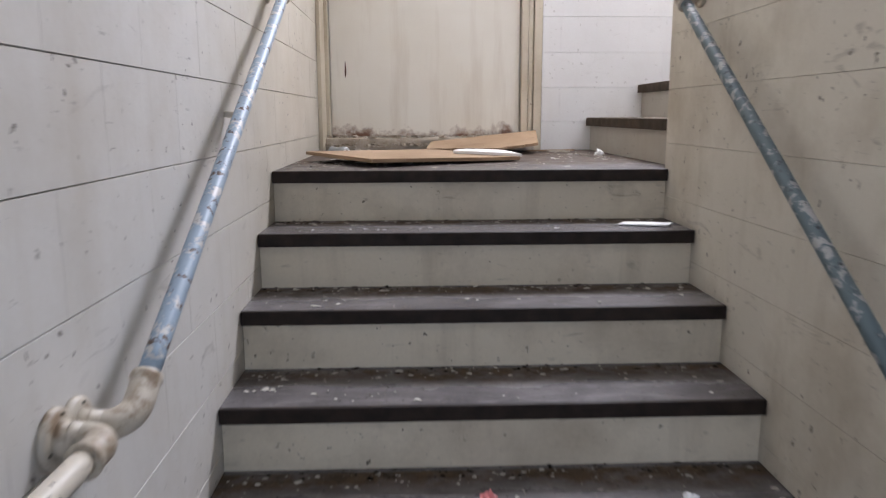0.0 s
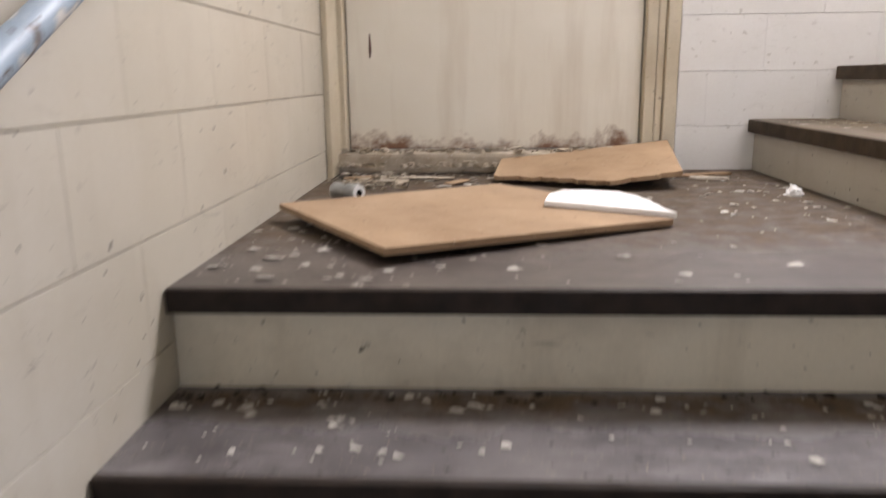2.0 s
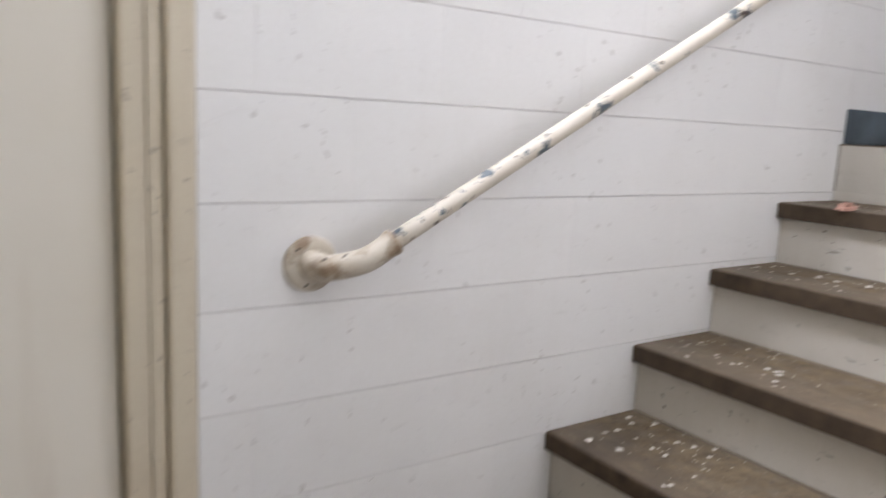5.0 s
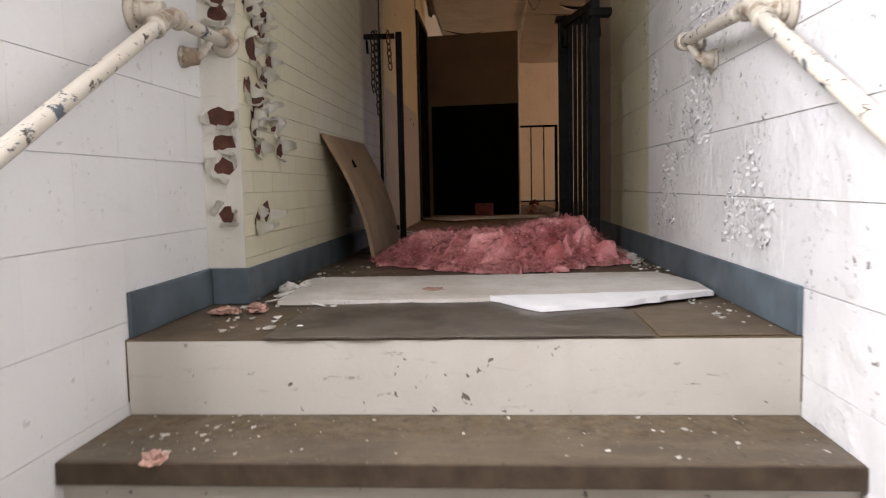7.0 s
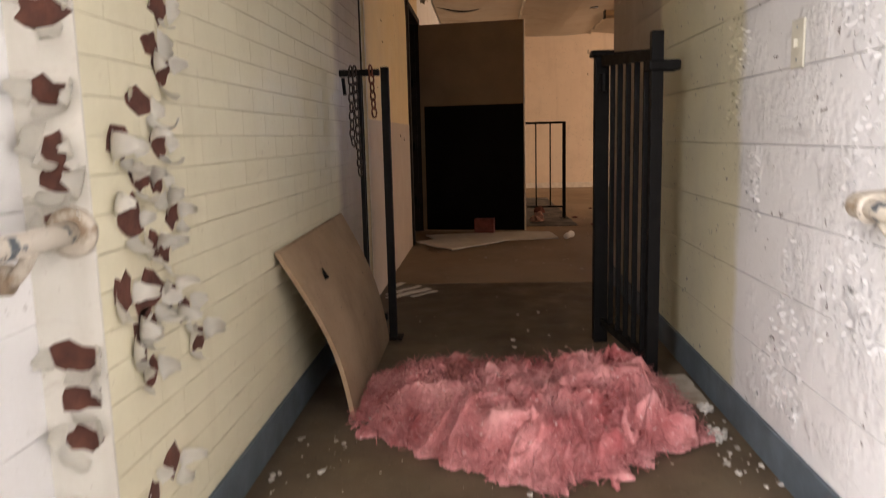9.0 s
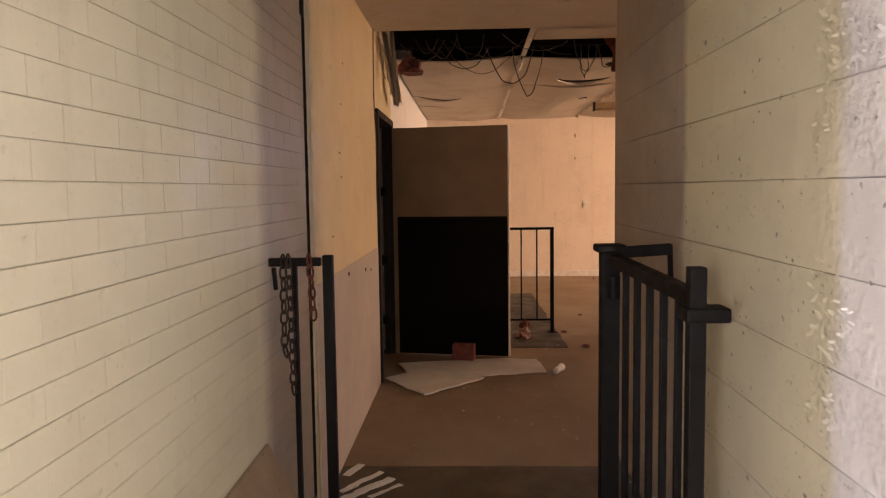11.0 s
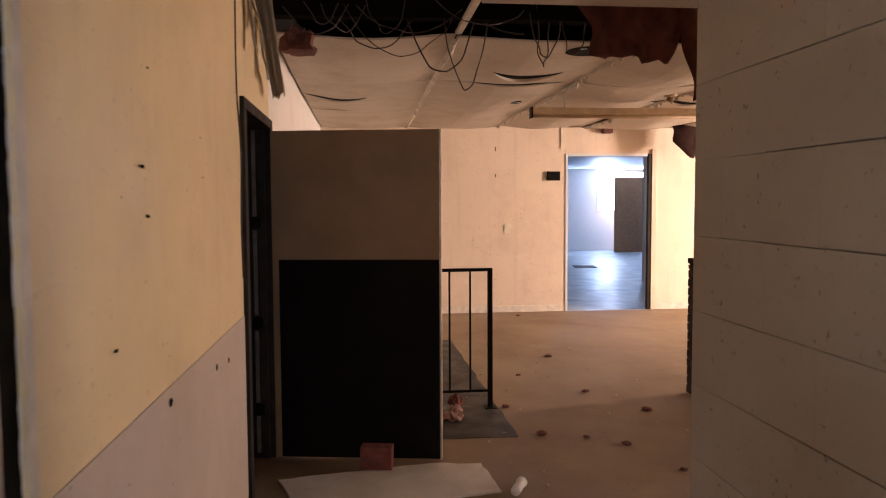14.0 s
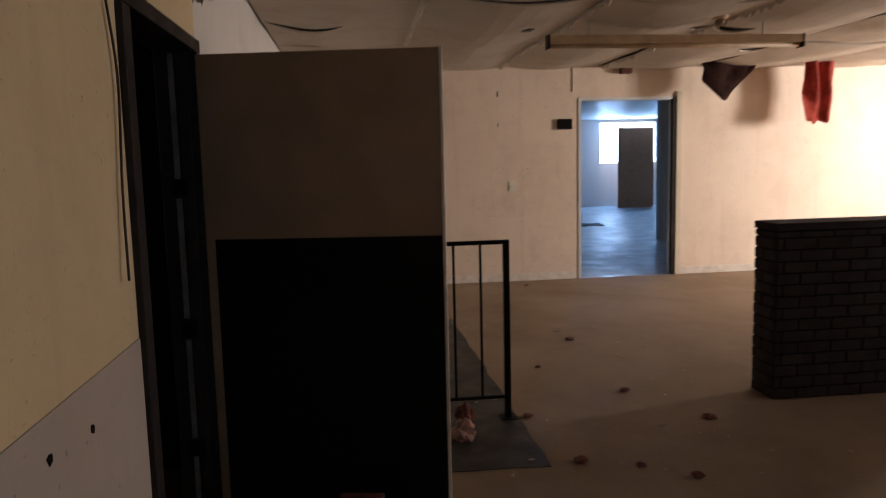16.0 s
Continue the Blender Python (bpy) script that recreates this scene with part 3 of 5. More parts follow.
REDBLOCK = plain("red_brick_face", (0.20, 0.06, 0.05), 0.8, 0, 0.3, 20)
GLASSM = Mat("window_glow", 0.3)
GLASSM.b.inputs["Emission Color"].default_value = (0.9, 0.96, 1.0, 1)
GLASSM.b.inputs["Emission Strength"].default_value = 9.0
SKYPANE = GLASSM.color((0.8, 0.8, 0.8)).m

# ---- base boards and trim ----
BH = 0.105


def baseboard(name, bm, label="chipped blue rubber base along the wall"):
    return structure(name, bm, BLUEBASE, label, "baseboard")


XT = X1 + 6 * G2
baseboard("baseboard_left_stair", boxed(XT + 0.02, JOG - 0.001, YB - 0.012, YB - 0.001, TOP - 0.003, TOP + BH, 0.003))
baseboard("baseboard_jog", boxed(JOG - 0.012, JOG - 0.001, YL - 0.012, YB - 0.013, TOP - 0.003, TOP + BH, 0.003))
baseboard("baseboard_left", boxed(JOG - 0.0005, 6.47, YL - 0.012, YL - 0.001, TOP - 0.003, TOP + BH - 0.002, 0.003))
baseboard("baseboard_right", boxed(XT + 0.005, XE, YR + 0.001, YR + 0.013, TOP - 0.003, TOP + BH, 0.003))
structure("trim_corner", boxed(0.0015, 0.022, 1.36, 1.545, 0.0, 2.2, 0.004), TRIM, "cream door casing against the stair wall", "trim")
structure("baseboard_hall_far", boxed(XF - 0.012, XF - 0.0005, -1.82, 1.42, TOP, TOP + 0.09, 0.003), PALEEDGE, "pale base along the hall wall", "baseboard")
structure("baseboard_hall_far_b", boxed(XF - 0.012, XF - 0.0005, -7.4, -3.17, TOP, TOP + 0.09, 0.003), PALEEDGE, "pale base along the hall wall", "baseboard")


def landing_door():
    d = tagged(thing("door_1", 0.57, YB, 0), "closed cream metal door, rust-stained along its foot, on the landing", "door", kind="structure")
    part("door_leaf", boxed(-0.525, 0.53, 0.045, 0.085, 0.078, 2.15, 0.004), DOORPAINT, d)
    part("jamb", boxed(-0.567, -0.53, -0.012, 0.12, 0.0, 2.2, 0.004), TRIM, d)
    part("jamb", boxed(0.535, 0.572, 0.0, 0.12, 0.0, 2.16, 0.004), TRIM, d)
    part("door_stop", boxed(0.574, 0.60, 0.004, 0.06, 0.0, 2.16, 0.006), TRIM, d)
    part("casing", boxed(0.602, 0.648, -0.012, 0.10, 0.0, 2.2, 0.006), TRIM, d)
    part("head", boxed(-0.567, 0.60, -0.01, 0.12, 2.162, 2.2, 0.004), TRIM, d)
    part("sill", boxed(-0.565, 0.60, -0.085, 0.12, 0.0005, 0.072, 0.012), RUBBLE, d, "crumbling plaster-covered sill")


landing_door()

# ---- handrails ----


def flange(rail, p, n, r=0.045):
    """A round wall plate at p with its stub, n pointing out of the wall."""
    p, n = Vector(p), Vector(n)
    bm = tube(bmesh.new(), [p + n * 0.001, p + n * 0.009, p + n * 0.013, p + n * 0.014], [r, r, r * 0.86, r * 0.62], 24)
    plate = part("wall_plate", bm, FITTING, rail, "grimy round wall plate", True)
    part("stub", tube(bmesh.new(), [p + n * 0.012, p + n * 0.022, p + n * 0.045], [0.029, 0.025, 0.0235], 16), FITTING, plate, "", True)
    side = n.orthogonal().normalized()
    for k in range(3):
        d = side * math.cos(2.1 * k + 0.5) + n.cross(side) * math.sin(2.1 * k + 0.5)
        part("screw", tube(bmesh.new(), [p + d * r * 0.78 + n * 0.009, p + d * r * 0.78 + n * 0.015], [0.004, 0.0025], 8), DARKVOID, plate, "rusty screw")


def elbow(rail, pts, r=0.0235):
    c = curve(pts, 7)
    n = len(c)
    rad = [r * (1.12 if i in (0, 1, n - 2, n - 1) else 1.0) for i in range(n)]
    part("elbow", tube(bmesh.new(), c, rad, 16), FITTING, rail, "brown-stained pipe elbow", True)


def pipe(rail, pts, material, r=0.018):
    a, out = [Vector(p) for p in pts], []
    for p, q in zip(a, a[1:]):
        n = max(2, int((q - p).length / 0.08))
        out += [p.lerp(q, k / n) for k in range(n)]
    part("pipe", tube(bmesh.new(), out + [a[-1]], r, 16), material, rail, "", True)


def rails():
    low = tagged(thing("handrail"), "pale blue pipe handrail with worn paint on the stair wall", "handrail")
    x = 0.075
    a, b = Vector((x, -1.50, -0.216)), Vector((x, -0.02, 0.604))
    d = (b - a).normalized()
    pipe(low, [a - d * 0.015, b], PIPE_B)
    elbow(low, [(0.025, -1.60, -0.255), (0.055, -1.592, -0.256), a - d * 0.065, a + d * 0.0])
    flange(low, (0, -1.60, -0.255), (1, 0, 0))
    elbow(low, [b - d * 0.04, b, (0.055, 0.035, 0.622), (0.03, 0.04, 0.622)])
    flange(low, (0, 0.04, 0.622), (1, 0, 0))
    part("bracket", tube(bmesh.new(), curve([(0.002, -0.62, 0.20), (0.05, -0.62, 0.20), (0.075, -0.62, 0.25)]), 0.009, 10), FITTING, low, "", True)
    foot = tagged(thing("handrail"), "chipped white pipe handrail beside the lower landing", "handrail")
    pipe(foot, [(x, -1.70, -0.245), (x, -3.3, -0.23)], PIPE_W)
    elbow(foot, [(0.03, -1.665, -0.246), (0.058, -1.668, -0.246), (x, -1.69, -0.245), (x, -1.74, -0.245)])
    flange(foot, (0, -1.665, -0.246), (1, 0, 0))
    flange(foot, (0, -3.35, -0.23), (1, 0, 0))
    elbow(foot, [(0.03, -3.35, -0.23), (0.058, -3.345, -0.23), (x, -3.32, -0.23), (x, -3.27, -0.23)])

    right = tagged(thing("handrail"), "worn green and grey pipe handrail on a cream wall", "handrail")
    xr = W - 0.072
    a, b = Vector((xr, -1.62, -0.385)), Vector((xr, -0.27, 0.545))
    d = (b - a).normalized()
    pipe(right, [a, b], PIPE_G)
    for p, s in ((a, -1), (b, 1)):
        q = p + d * s * 0.05
        elbow(right, [p - d * s * 0.03, p + d * s * 0.01, (W - 0.055, q.y, q.z), (W - 0.03, q.y, q.z)])
        flange(right, (W, q.y, q.z), (-1, 0, 0))

    up = tagged(thing("handrail"), "chipped white pipe handrail along the upper stair flight", "handrail")
    y = YB - 0.082
    a, b = Vector((1.525, y, 1.022)), Vector((3.30, y, 1.992))
    d = (b - a).normalized()
    pipe(up, [a, b], PIPE_W)
    elbow(up, [(1.43, YB - 0.03, 0.992), (1.44, YB - 0.06, 0.993), a - d * 0.03, a + d * 0.035])
    flange(up, (1.425, YB, 0.992), (0, -1, 0), 0.052)
    elbow(up, [b - d * 0.045, b + d * 0.012, (3.36, y, 2.017), (3.40, y, 2.018)])
    pipe(up, [(3.37, y, 2.018), (JOG - 0.014, y, 2.022)], PIPE_W)
    elbow(up, [(3.325, y + 0.01, 2.02), (3.325, y + 0.03, 2.025), (3.325, YB - 0.03, 2.025)], 0.024)
    flange(up, (3.325, YB, 2.025), (0, -1, 0), 0.05)
    part("wall_plate", tube(bmesh.new(), [(JOG - 0.002, y, 2.022), (JOG - 0.012, y, 2.022), (JOG - 0.016, y, 2.022)], [0.042, 0.042, 0.03], 20), FITTING, up, "grimy round wall plate", True)
    part("bracket", tube(bmesh.new(), curve([(3.60, YB - 0.002, 1.965), (3.60, YB - 0.05, 1.965), (3.60, y, 2.005)]), 0.011, 10), FITTING, up, "", True)
    flange(up, (3.60, YB, 1.965), (0, -1, 0), 0.03)

    up2 = tagged(thing("handrail"), "white pipe handrail with a level end on the flaking wall", "handrail")
    y = YR + 0.08
    a, b = Vector((1.62, y, 1.075)), Vector((3.27, y, 1.955))
    d = (b - a).normalized()
    pipe(up2, [a, b], PIPE_W)
    elbow(up2, [b - d * 0.04, b + d * 0.01, (3.33, y, 1.983), (3.37, y, 1.985)])
    pipe(up2, [(3.36, y, 1.985), (3.93, y, 2.018)], PIPE_W)
    elbow(up2, [(3.90, y, 2.016), (3.945, y, 2.019), (3.965, y - 0.03, 2.02), (3.967, YR + 0.02, 2.02)], 0.024)
    part("bracket", tube(bmesh.new(), curve([(3.86, YR + 0.002, 1.955), (3.86, YR + 0.045, 1.955), (3.86, y, 1.998)]), 0.011, 10), FITTING, up2, "", True)
    flange(up2, (3.86, YR, 1.955), (0, 1, 0), 0.03)
    flange(up2, (3.30, YR, 1.97), (0, 1, 0), 0.05)
    elbow(up2, [(3.30, YR + 0.03, 1.97), (3.30, YR + 0.055, 1.97), (3.30, y - 0.01, 1.965)], 0.024)
    elbow(up2, [a + d * 0.04, a - d * 0.01, (1.55, YR + 0.05, 1.04), (1.55, YR + 0.03, 1.04)])
    flange(up2, (1.55, YR, 1.04), (0, 1, 0), 0.05)


rails()

# ---- landing litter ----


def ragged(outline, amount, step, seed, sides=None):
    """An outline whose named sides are broken and ragged."""
    rng = random.Random(seed)
    out = []
    n = len(outline)
    for i in range(n):
        a, b = Vector(outline[i]), Vector(outline[(i + 1) % n])
        out.append(tuple(a))
        if sides is None or i in sides:
            k = max(1, int((b - a).length / step))
            nrm = Vector((-(b - a).y, (b - a).x)).normalized()
            out += [tuple(a.lerp(b, (j + rng.uniform(-0.25, 0.25)) / k) + nrm * rng.uniform(-amount, amount)) for j in range(1, k)]
    return out


def loose_sheet(name, outline, thick, tilt, material, label, category, base=None):
    """A sheet lying at the height of a plane: tilt = (z at origin, slope x, slope y)."""
    bm = bmesh.new()
    z = lambda p: tilt[0] + tilt[1] * p[0] + tilt[2] * p[1]
    a = [bm.verts.new((p[0], p[1], z(p))) for p in outline]
    b = [bm.verts.new((p[0], p[1], z(p) + thick)) for p in outline]
    n = len(a)
    fb, ft = bm.faces.new(a[::-1]), bm.faces.new(b)
    for i in range(n):
        bm.faces.new((a[i], a[(i + 1) % n], b[(i + 1) % n], b[i]))
    bmesh.ops.triangulate(bm, faces=[fb, ft])
    return tagged(part(name, bm, material), label, category)


def tilt_of(p, q, r):
    """The plane through three points, as loose_sheet takes it."""
    m = np.linalg.solve(np.array([[1, v[0], v[1]] for v in (p, q, r)]), np.array([v[2] for v in (p, q, r)]))
    return tuple(float(v) for v in m)


loose_sheet("fibreboard_sheet", ragged([(0.04, 0.59), (0.347, 0.153), (0.955, 0.505), (0.76, 0.80), (0.70, 0.875), (0.58, 1.0)], 0.005, 0.02, 3, (2, 3, 4)), 0.014,
            tilt_of((0.04, 0.59, 0.03), (0.347, 0.153, 0.02), (0.955, 0.505, 0.006)), BOARD, "tan fibreboard panel with a broken corner lying on the landing", "board")
loose_sheet("fibreboard_scrap", ragged([(0.568, 1.235), (0.73, 1.145), (0.905, 1.03), (1.125, 1.075), (1.185, 1.52), (0.60, 1.47)], 0.010, 0.02, 4, (0, 1, 2)), 0.013,
            tilt_of((0.568, 1.235, 0.012), (1.125, 1.075, 0.045), (1.185, 1.52, 0.098)), BOARD, "broken tan fibreboard scrap propped on the door sill", "board")
loose_sheet("foam_scrap", ragged([(0.677, 0.622), (0.965, 0.515), (0.925, 0.74), (0.89, 0.81), (0.745, 0.82), (0.775, 0.785), (0.735, 0.755), (0.70, 0.74)], 0.006, 0.025, 5, (1, 2, 3)), 0.012,
            tilt_of((0.677, 0.622, 0.031), (0.965, 0.515, 0.021), (0.745, 0.82, 0.030)), FOAM, "broken white foam scrap on a fibreboard panel", "foam")


def can():
    c = tagged(thing("drink_can", 0.145, 0.89, 0.027), "crushed silver drink can lying on the landing", "can")
    ax = Vector((0.8, -0.6, 0)).normalized()
    prof = [(-0.045, 0.016), (-0.042, 0.021), (-0.036, 0.025), (-0.02, 0.023), (0.0, 0.019), (0.02, 0.024), (0.044, 0.026), (0.052, 0.023), (0.056, 0.021)]
    part("can_body", tube(bmesh.new(), [ax * t for t, r in prof], [r for t, r in prof], 20), ALU, c, "", True)
    part("rim", tube(bmesh.new(), [ax * 0.055, ax * 0.058], [0.0222, 0.0222], 20), FOAM, c)
    part("mouth", tube(bmesh.new(), [ax * 0.0575, ax * 0.0590], [0.010, 0.010], 14), DARKVOID, c)


can()


def flakes(name, spots, seed, label, material=None, rise=0.0, low=0.002, high=0.013):
    """Countless chips: spots are (x0, x1, y0, y1, z, count)."""
    rng = random.Random(seed)
    vs, fs = [], []
    for x0, x1, y0, y1, z, count in spots:
        for _ in range(count):
            c = Vector((rng.uniform(x0, x1), rng.uniform(y0, y1), z))
            s = low + (high - low) * rng.random() ** 2.5
            turn = Euler((rng.uniform(-0.12, 0.12), rng.uniform(-0.12, 0.12), rng.uniform(0, 6.3))).to_matrix()
            k = rng.choice((4, 5, 5, 6))
            ring = [Vector((math.cos(6.283 * i / k) * s * rng.uniform(0.45, 1.3), math.sin(6.283 * i / k) * s * rng.uniform(0.25, 0.8), 0)) for i in range(k)]
            n = len(vs)
            up = Vector((0, 0, s * (0.08 if rise == 0 else 0.25) + 0.0012 + rise * rng.random()))
            vs += [tuple(c + turn @ p + up) for p in ring] + [tuple(c + Vector((p.x, p.y, 0.0005))) for p in ring]
            fs.append(tuple(range(n, n + k)))
            fs += [(n + i, n + k + i, n + k + (i + 1) % k, n + (i + 1) % k) for i in range(k)]
    me = bpy.data.meshes.new(name)
    me.from_pydata(vs, [], fs)
    me.materials.append(material or FLAKE)
    return tagged(new(name, me), label, "debris", kind="stuff")


flakes("paint_flakes", [(0.02, 1.4, 0.03, 1.45, 0.001, 130), (0.02, 0.5, 0.02, 0.5, 0.001, 80), (0.02, 0.6, 1.15, 1.48, 0.001, 90), (1.1, 1.46, 0.6, 1.5, 0.001, 60)], 11, "pale paint flakes strewn over the landing", None, 0, 0.003, 0.019)
flakes("paint_flakes", [s for k in range(1, 7) for s in ((0.02, 1.4, -k * G + 0.04, -k * G + 0.27, -k * R + 0.001, 26), (0.02, 1.4, -k * G + 0.2, -k * G + 0.28, -k * R + 0.001, 45), (0.02, 0.4, -k * G + 0.03, -k * G + 0.27, -k * R + 0.001, 22))], 12, "pale paint flakes on the stair treads", None, 0, 0.003, 0.014)
flakes("paint_flakes", [s for k in range(1, 7) for s in ((X1 + (k - 1) * G2 + 0.02, X1 + k * G2, 0.06, 1.5, k * R + 0.001, 32), (X1 + (k - 1) * G2 + 0.03, X1 + k * G2, 1.2, 1.52, k * R + 0.001, 40), (X1 + (k - 1) * G2 + 0.05, X1 + k * G2, 0.05, 0.4, k * R + 0.001, 14))], 13, "pale paint flakes on the upper flight", None, 0, 0.002, 0.013)
flakes("paint_flakes", [(3.25, 3.9, 1.15, 1.43, TOP, 60), (3.9, 4.7, 1.2, 1.42, TOP, 60), (3.25, 5.0, 0.06, 0.17, TOP, 80), (4.2, 4.8, 0.2, 1.2, TOP, 25), (4.9, 6.9, 0.1, 1.35, TOP, 50)], 14, "pale paint flakes along the corridor floor", None, 0.001, 0.002, 0.019)
flakes("sill_rubble", [(0.03, 0.62, 1.40, 1.53, 0.03, 120), (0.03, 1.15, 1.47, 1.56, 0.072, 160), (0.02, 0.3, 1.1, 1.45, 0.001, 60)], 15, "crumbled plaster and dirt along the door sill", RUBBLE, 0.01, 0.006, 0.03)
flakes("stair_dirt", [s for k in range(0, 7) for s in ((0.01, 1.41, -k * G + (1.4 if k == 0 else 0.245), -k * G + (1.5 if k == 0 else 0.3), -k * R + 0.001, 70),)], 16, "dark grit gathered at the back of the treads", DARKVOID, 0, 0.003, 0.012)


def litter(name, x, y, z, size, material, label, seed, flat=0.5):
    """A crumpled scrap."""
    rng = random.Random(seed)
    bm = bmesh.new()
    bmesh.ops.create_icosphere(bm, subdivisions=3, radius=size)
    for v in bm.verts:
        n = noise.noise(v.co * (2.2 / size) + Vector((seed * 3.1, 0, 0))) + 0.4 * noise.noise(v.co * (6 / size))
        v.co = Vector((v.co.x * (1 + n * 0.7), v.co.y * (1 + n * 0.5), max(-size * 0.3, v.co.z * flat * (1 + n))))
    ob = tagged(part(name, bm, material), label, "litter")
    ob.location = (x, y, z + size * 0.3)
    return ob


litter("pink_scrap", 0.675, -3.62 * G, -4 * R, 0.022, WOOL, "scrap of pink glass wool on a stair tread", 2, 0.9)
litter("plastic_scrap", 1.16, -3.66 * G, -4 * R, 0.018, FOAM, "crumpled white plastic scrap on a stair tread", 3, 0.8)
litter("plaster_crumb", 1.41, 0.967, 0, 0.022, FOAM, "white plaster crumb on the landing", 4, 0.8)
litter("wool_tuft", X1 + 5 * G2 + 0.001, 1.36, 6 * R - 0.002, 0.024, TUFT, "pinkish beige tuft of glass wool on a tread", 5, 0.6)
loose_sheet("paper_scrap", [(1.2, -0.16), (1.36, -0.2), (1.4, -0.14), (1.24, -0.1)], 0.004, (-R + 0.003, 0, 0), FOAM, "thin white scrap on a stair tread", "litter")

for i, (x, y, l, a) in enumerate(((1.20, 1.36, 0.17, 8), (1.27, 1.30, 0.12, -20), (1.30, 1.40, 0.15, 15), (0.22, 1.24, 0.14, 5), (0.12, 1.34, 0.12, 30), (0.33, 1.33, 0.20, -4), (0.45, 1.22, 0.10, 60))):
    bm = boxed(-l / 2, l / 2, -0.018, 0.018, 0.0, 0.007, 0.002)
    rng = random.Random(i)
    for v in bm.verts:
        v.co.y *= rng.uniform(0.5, 1.3)
        v.co.x *= rng.uniform(0.85, 1.1)
    sp = tagged(part("wood_splinter", bm, RUBBLE if i % 2 else BOARD), "broken splinter of wood in the landing dirt", "splinter")
    sp.matrix_world = pose(x, y, 0.002, 0, 0, a)
mk = bmesh.new()
tube(mk, [(0.126, YB + 0.0445, 0.405), (0.128, YB + 0.0440, 0.435), (0.127, YB + 0.0445, 0.49)], [0.002, 0.005, 0.0015], 6)
tagged(part("paint_gouge", mk, BRICKRED), "rusty gouge in the cream door", "gouge")

# ---- corridor things ----
loose_sheet("linoleum_sheet", ragged([(3.195, 0.36), (3.54, 0.365), (3.72, 0.72), (3.64, 1.215), (3.192, 1.23)], 0.004, 0.05, 6), 0.004, (TOP - 0.001, 0, 0), MAT, "loose dark linoleum sheet at the head of the stairs", "floor sheet")
loose_sheet("tan_tile", [(3.21, 0.07), (3.52, 0.08), (3.53, 0.345), (3.2, 0.345)], 0.003, (TOP - 0.002, 0, 0), FLOOR, "loose tan floor tile at the head of the stairs", "floor tile")
loose_sheet("plaster_sheet", ragged([(3.66, 1.335), (3.675, 0.74), (3.755, 0.07), (3.98, 0.06), (4.27, 0.125), (4.20, 1.36)], 0.008, 0.04, 7, (0, 1, 3, 4, 5)), 0.012, (TOP + 0.001, 0, 0), DIRTYBOARD, "fallen dirty white plaster sheet on the corridor floor", "board")
loose_sheet("red_stain", ragged([(3.83, 0.90), (3.86, 0.86), (3.91, 0.87), (3.915, 0.92), (3.87, 0.935)], 0.008, 0.02, 71), 0.0012, (TOP + 0.0128, 0, 0), TUFT, "reddish torn patch on a plaster sheet", "patch")
loose_sheet("plaster_strip", ragged([(3.675, 0.72), (3.48, 0.585), (3.56, 0.36), (3.735, 0.08), (3.758, 0.09)], 0.006, 0.04, 8), 0.015, (TOP + 0.005, 0, 0), FOAM, "broken white plaster strip on dark linoleum", "board")
loose_sheet("grey_strip", ragged([(4.205, 1.34), (4.215, 0.85), (4.245, 0.84), (4.262, 1.33)], 0.01, 0.04, 9), 0.006, (TOP + 0.002, 0, 0), RUBBLE, "crumbled grey strip along a plaster sheet", "debris")
for i, (x, y, s) in enumerate(((3.55, 1.36, 0.03), (3.93, 1.37, 0.035), (3.98, 1.33, 0.03), (4.02, 1.4, 0.025), (4.82, 1.16, 0.03), (4.68, 0.13, 0.03), (4.9, 0.1, 0.025))):
    litter("plaster_crumb", x, y, TOP, s, FLAKE if i else TUFT, "chip of plaster on the corridor floor" if i else "reddish chip on the corridor floor", 20 + i, 0.45)
litter("brick_chip", 3.52, 1.44, TOP, 0.026, TUFT, "long pinkish chip of brick by the blue base", 91, 0.5).scale = (0.7, 1.6, 0.9)
for i, (x, y, sz) in enumerate(((3.80, 1.33, 0.028), (3.84, 1.37, 0.034), (3.70, 1.36, 0.026), (4.10, 1.36, 0.026), (4.16, 1.33, 0.03), (3.62, 1.20, 0.02))):
    flake = loose_sheet("paint_chip", ragged([(-sz, -sz * 0.6), (sz, -sz * 0.4), (sz * 0.8, sz * 0.5), (-sz * 0.6, sz * 0.8)], sz * 0.2, sz * 0.6, 120 + i), 0.003, (0, 0, 0), CURL, "curled cream paint chip on the corridor floor", "paint chip")
    flake.matrix_world = pose(x, y, TOP + 0.006, 14 * (-1) ** i, 10, 50 * i)
loose_sheet("grey_tile", ragged([(4.95, 0.075), (5.25, 0.075), (5.22, 0.3), (4.98, 0.27)], 0.006, 0.05, 10), 0.008, (TOP + 0.001, 0, 0), RUBBLE, "loose grey tile by the corridor wall", "floor tile")


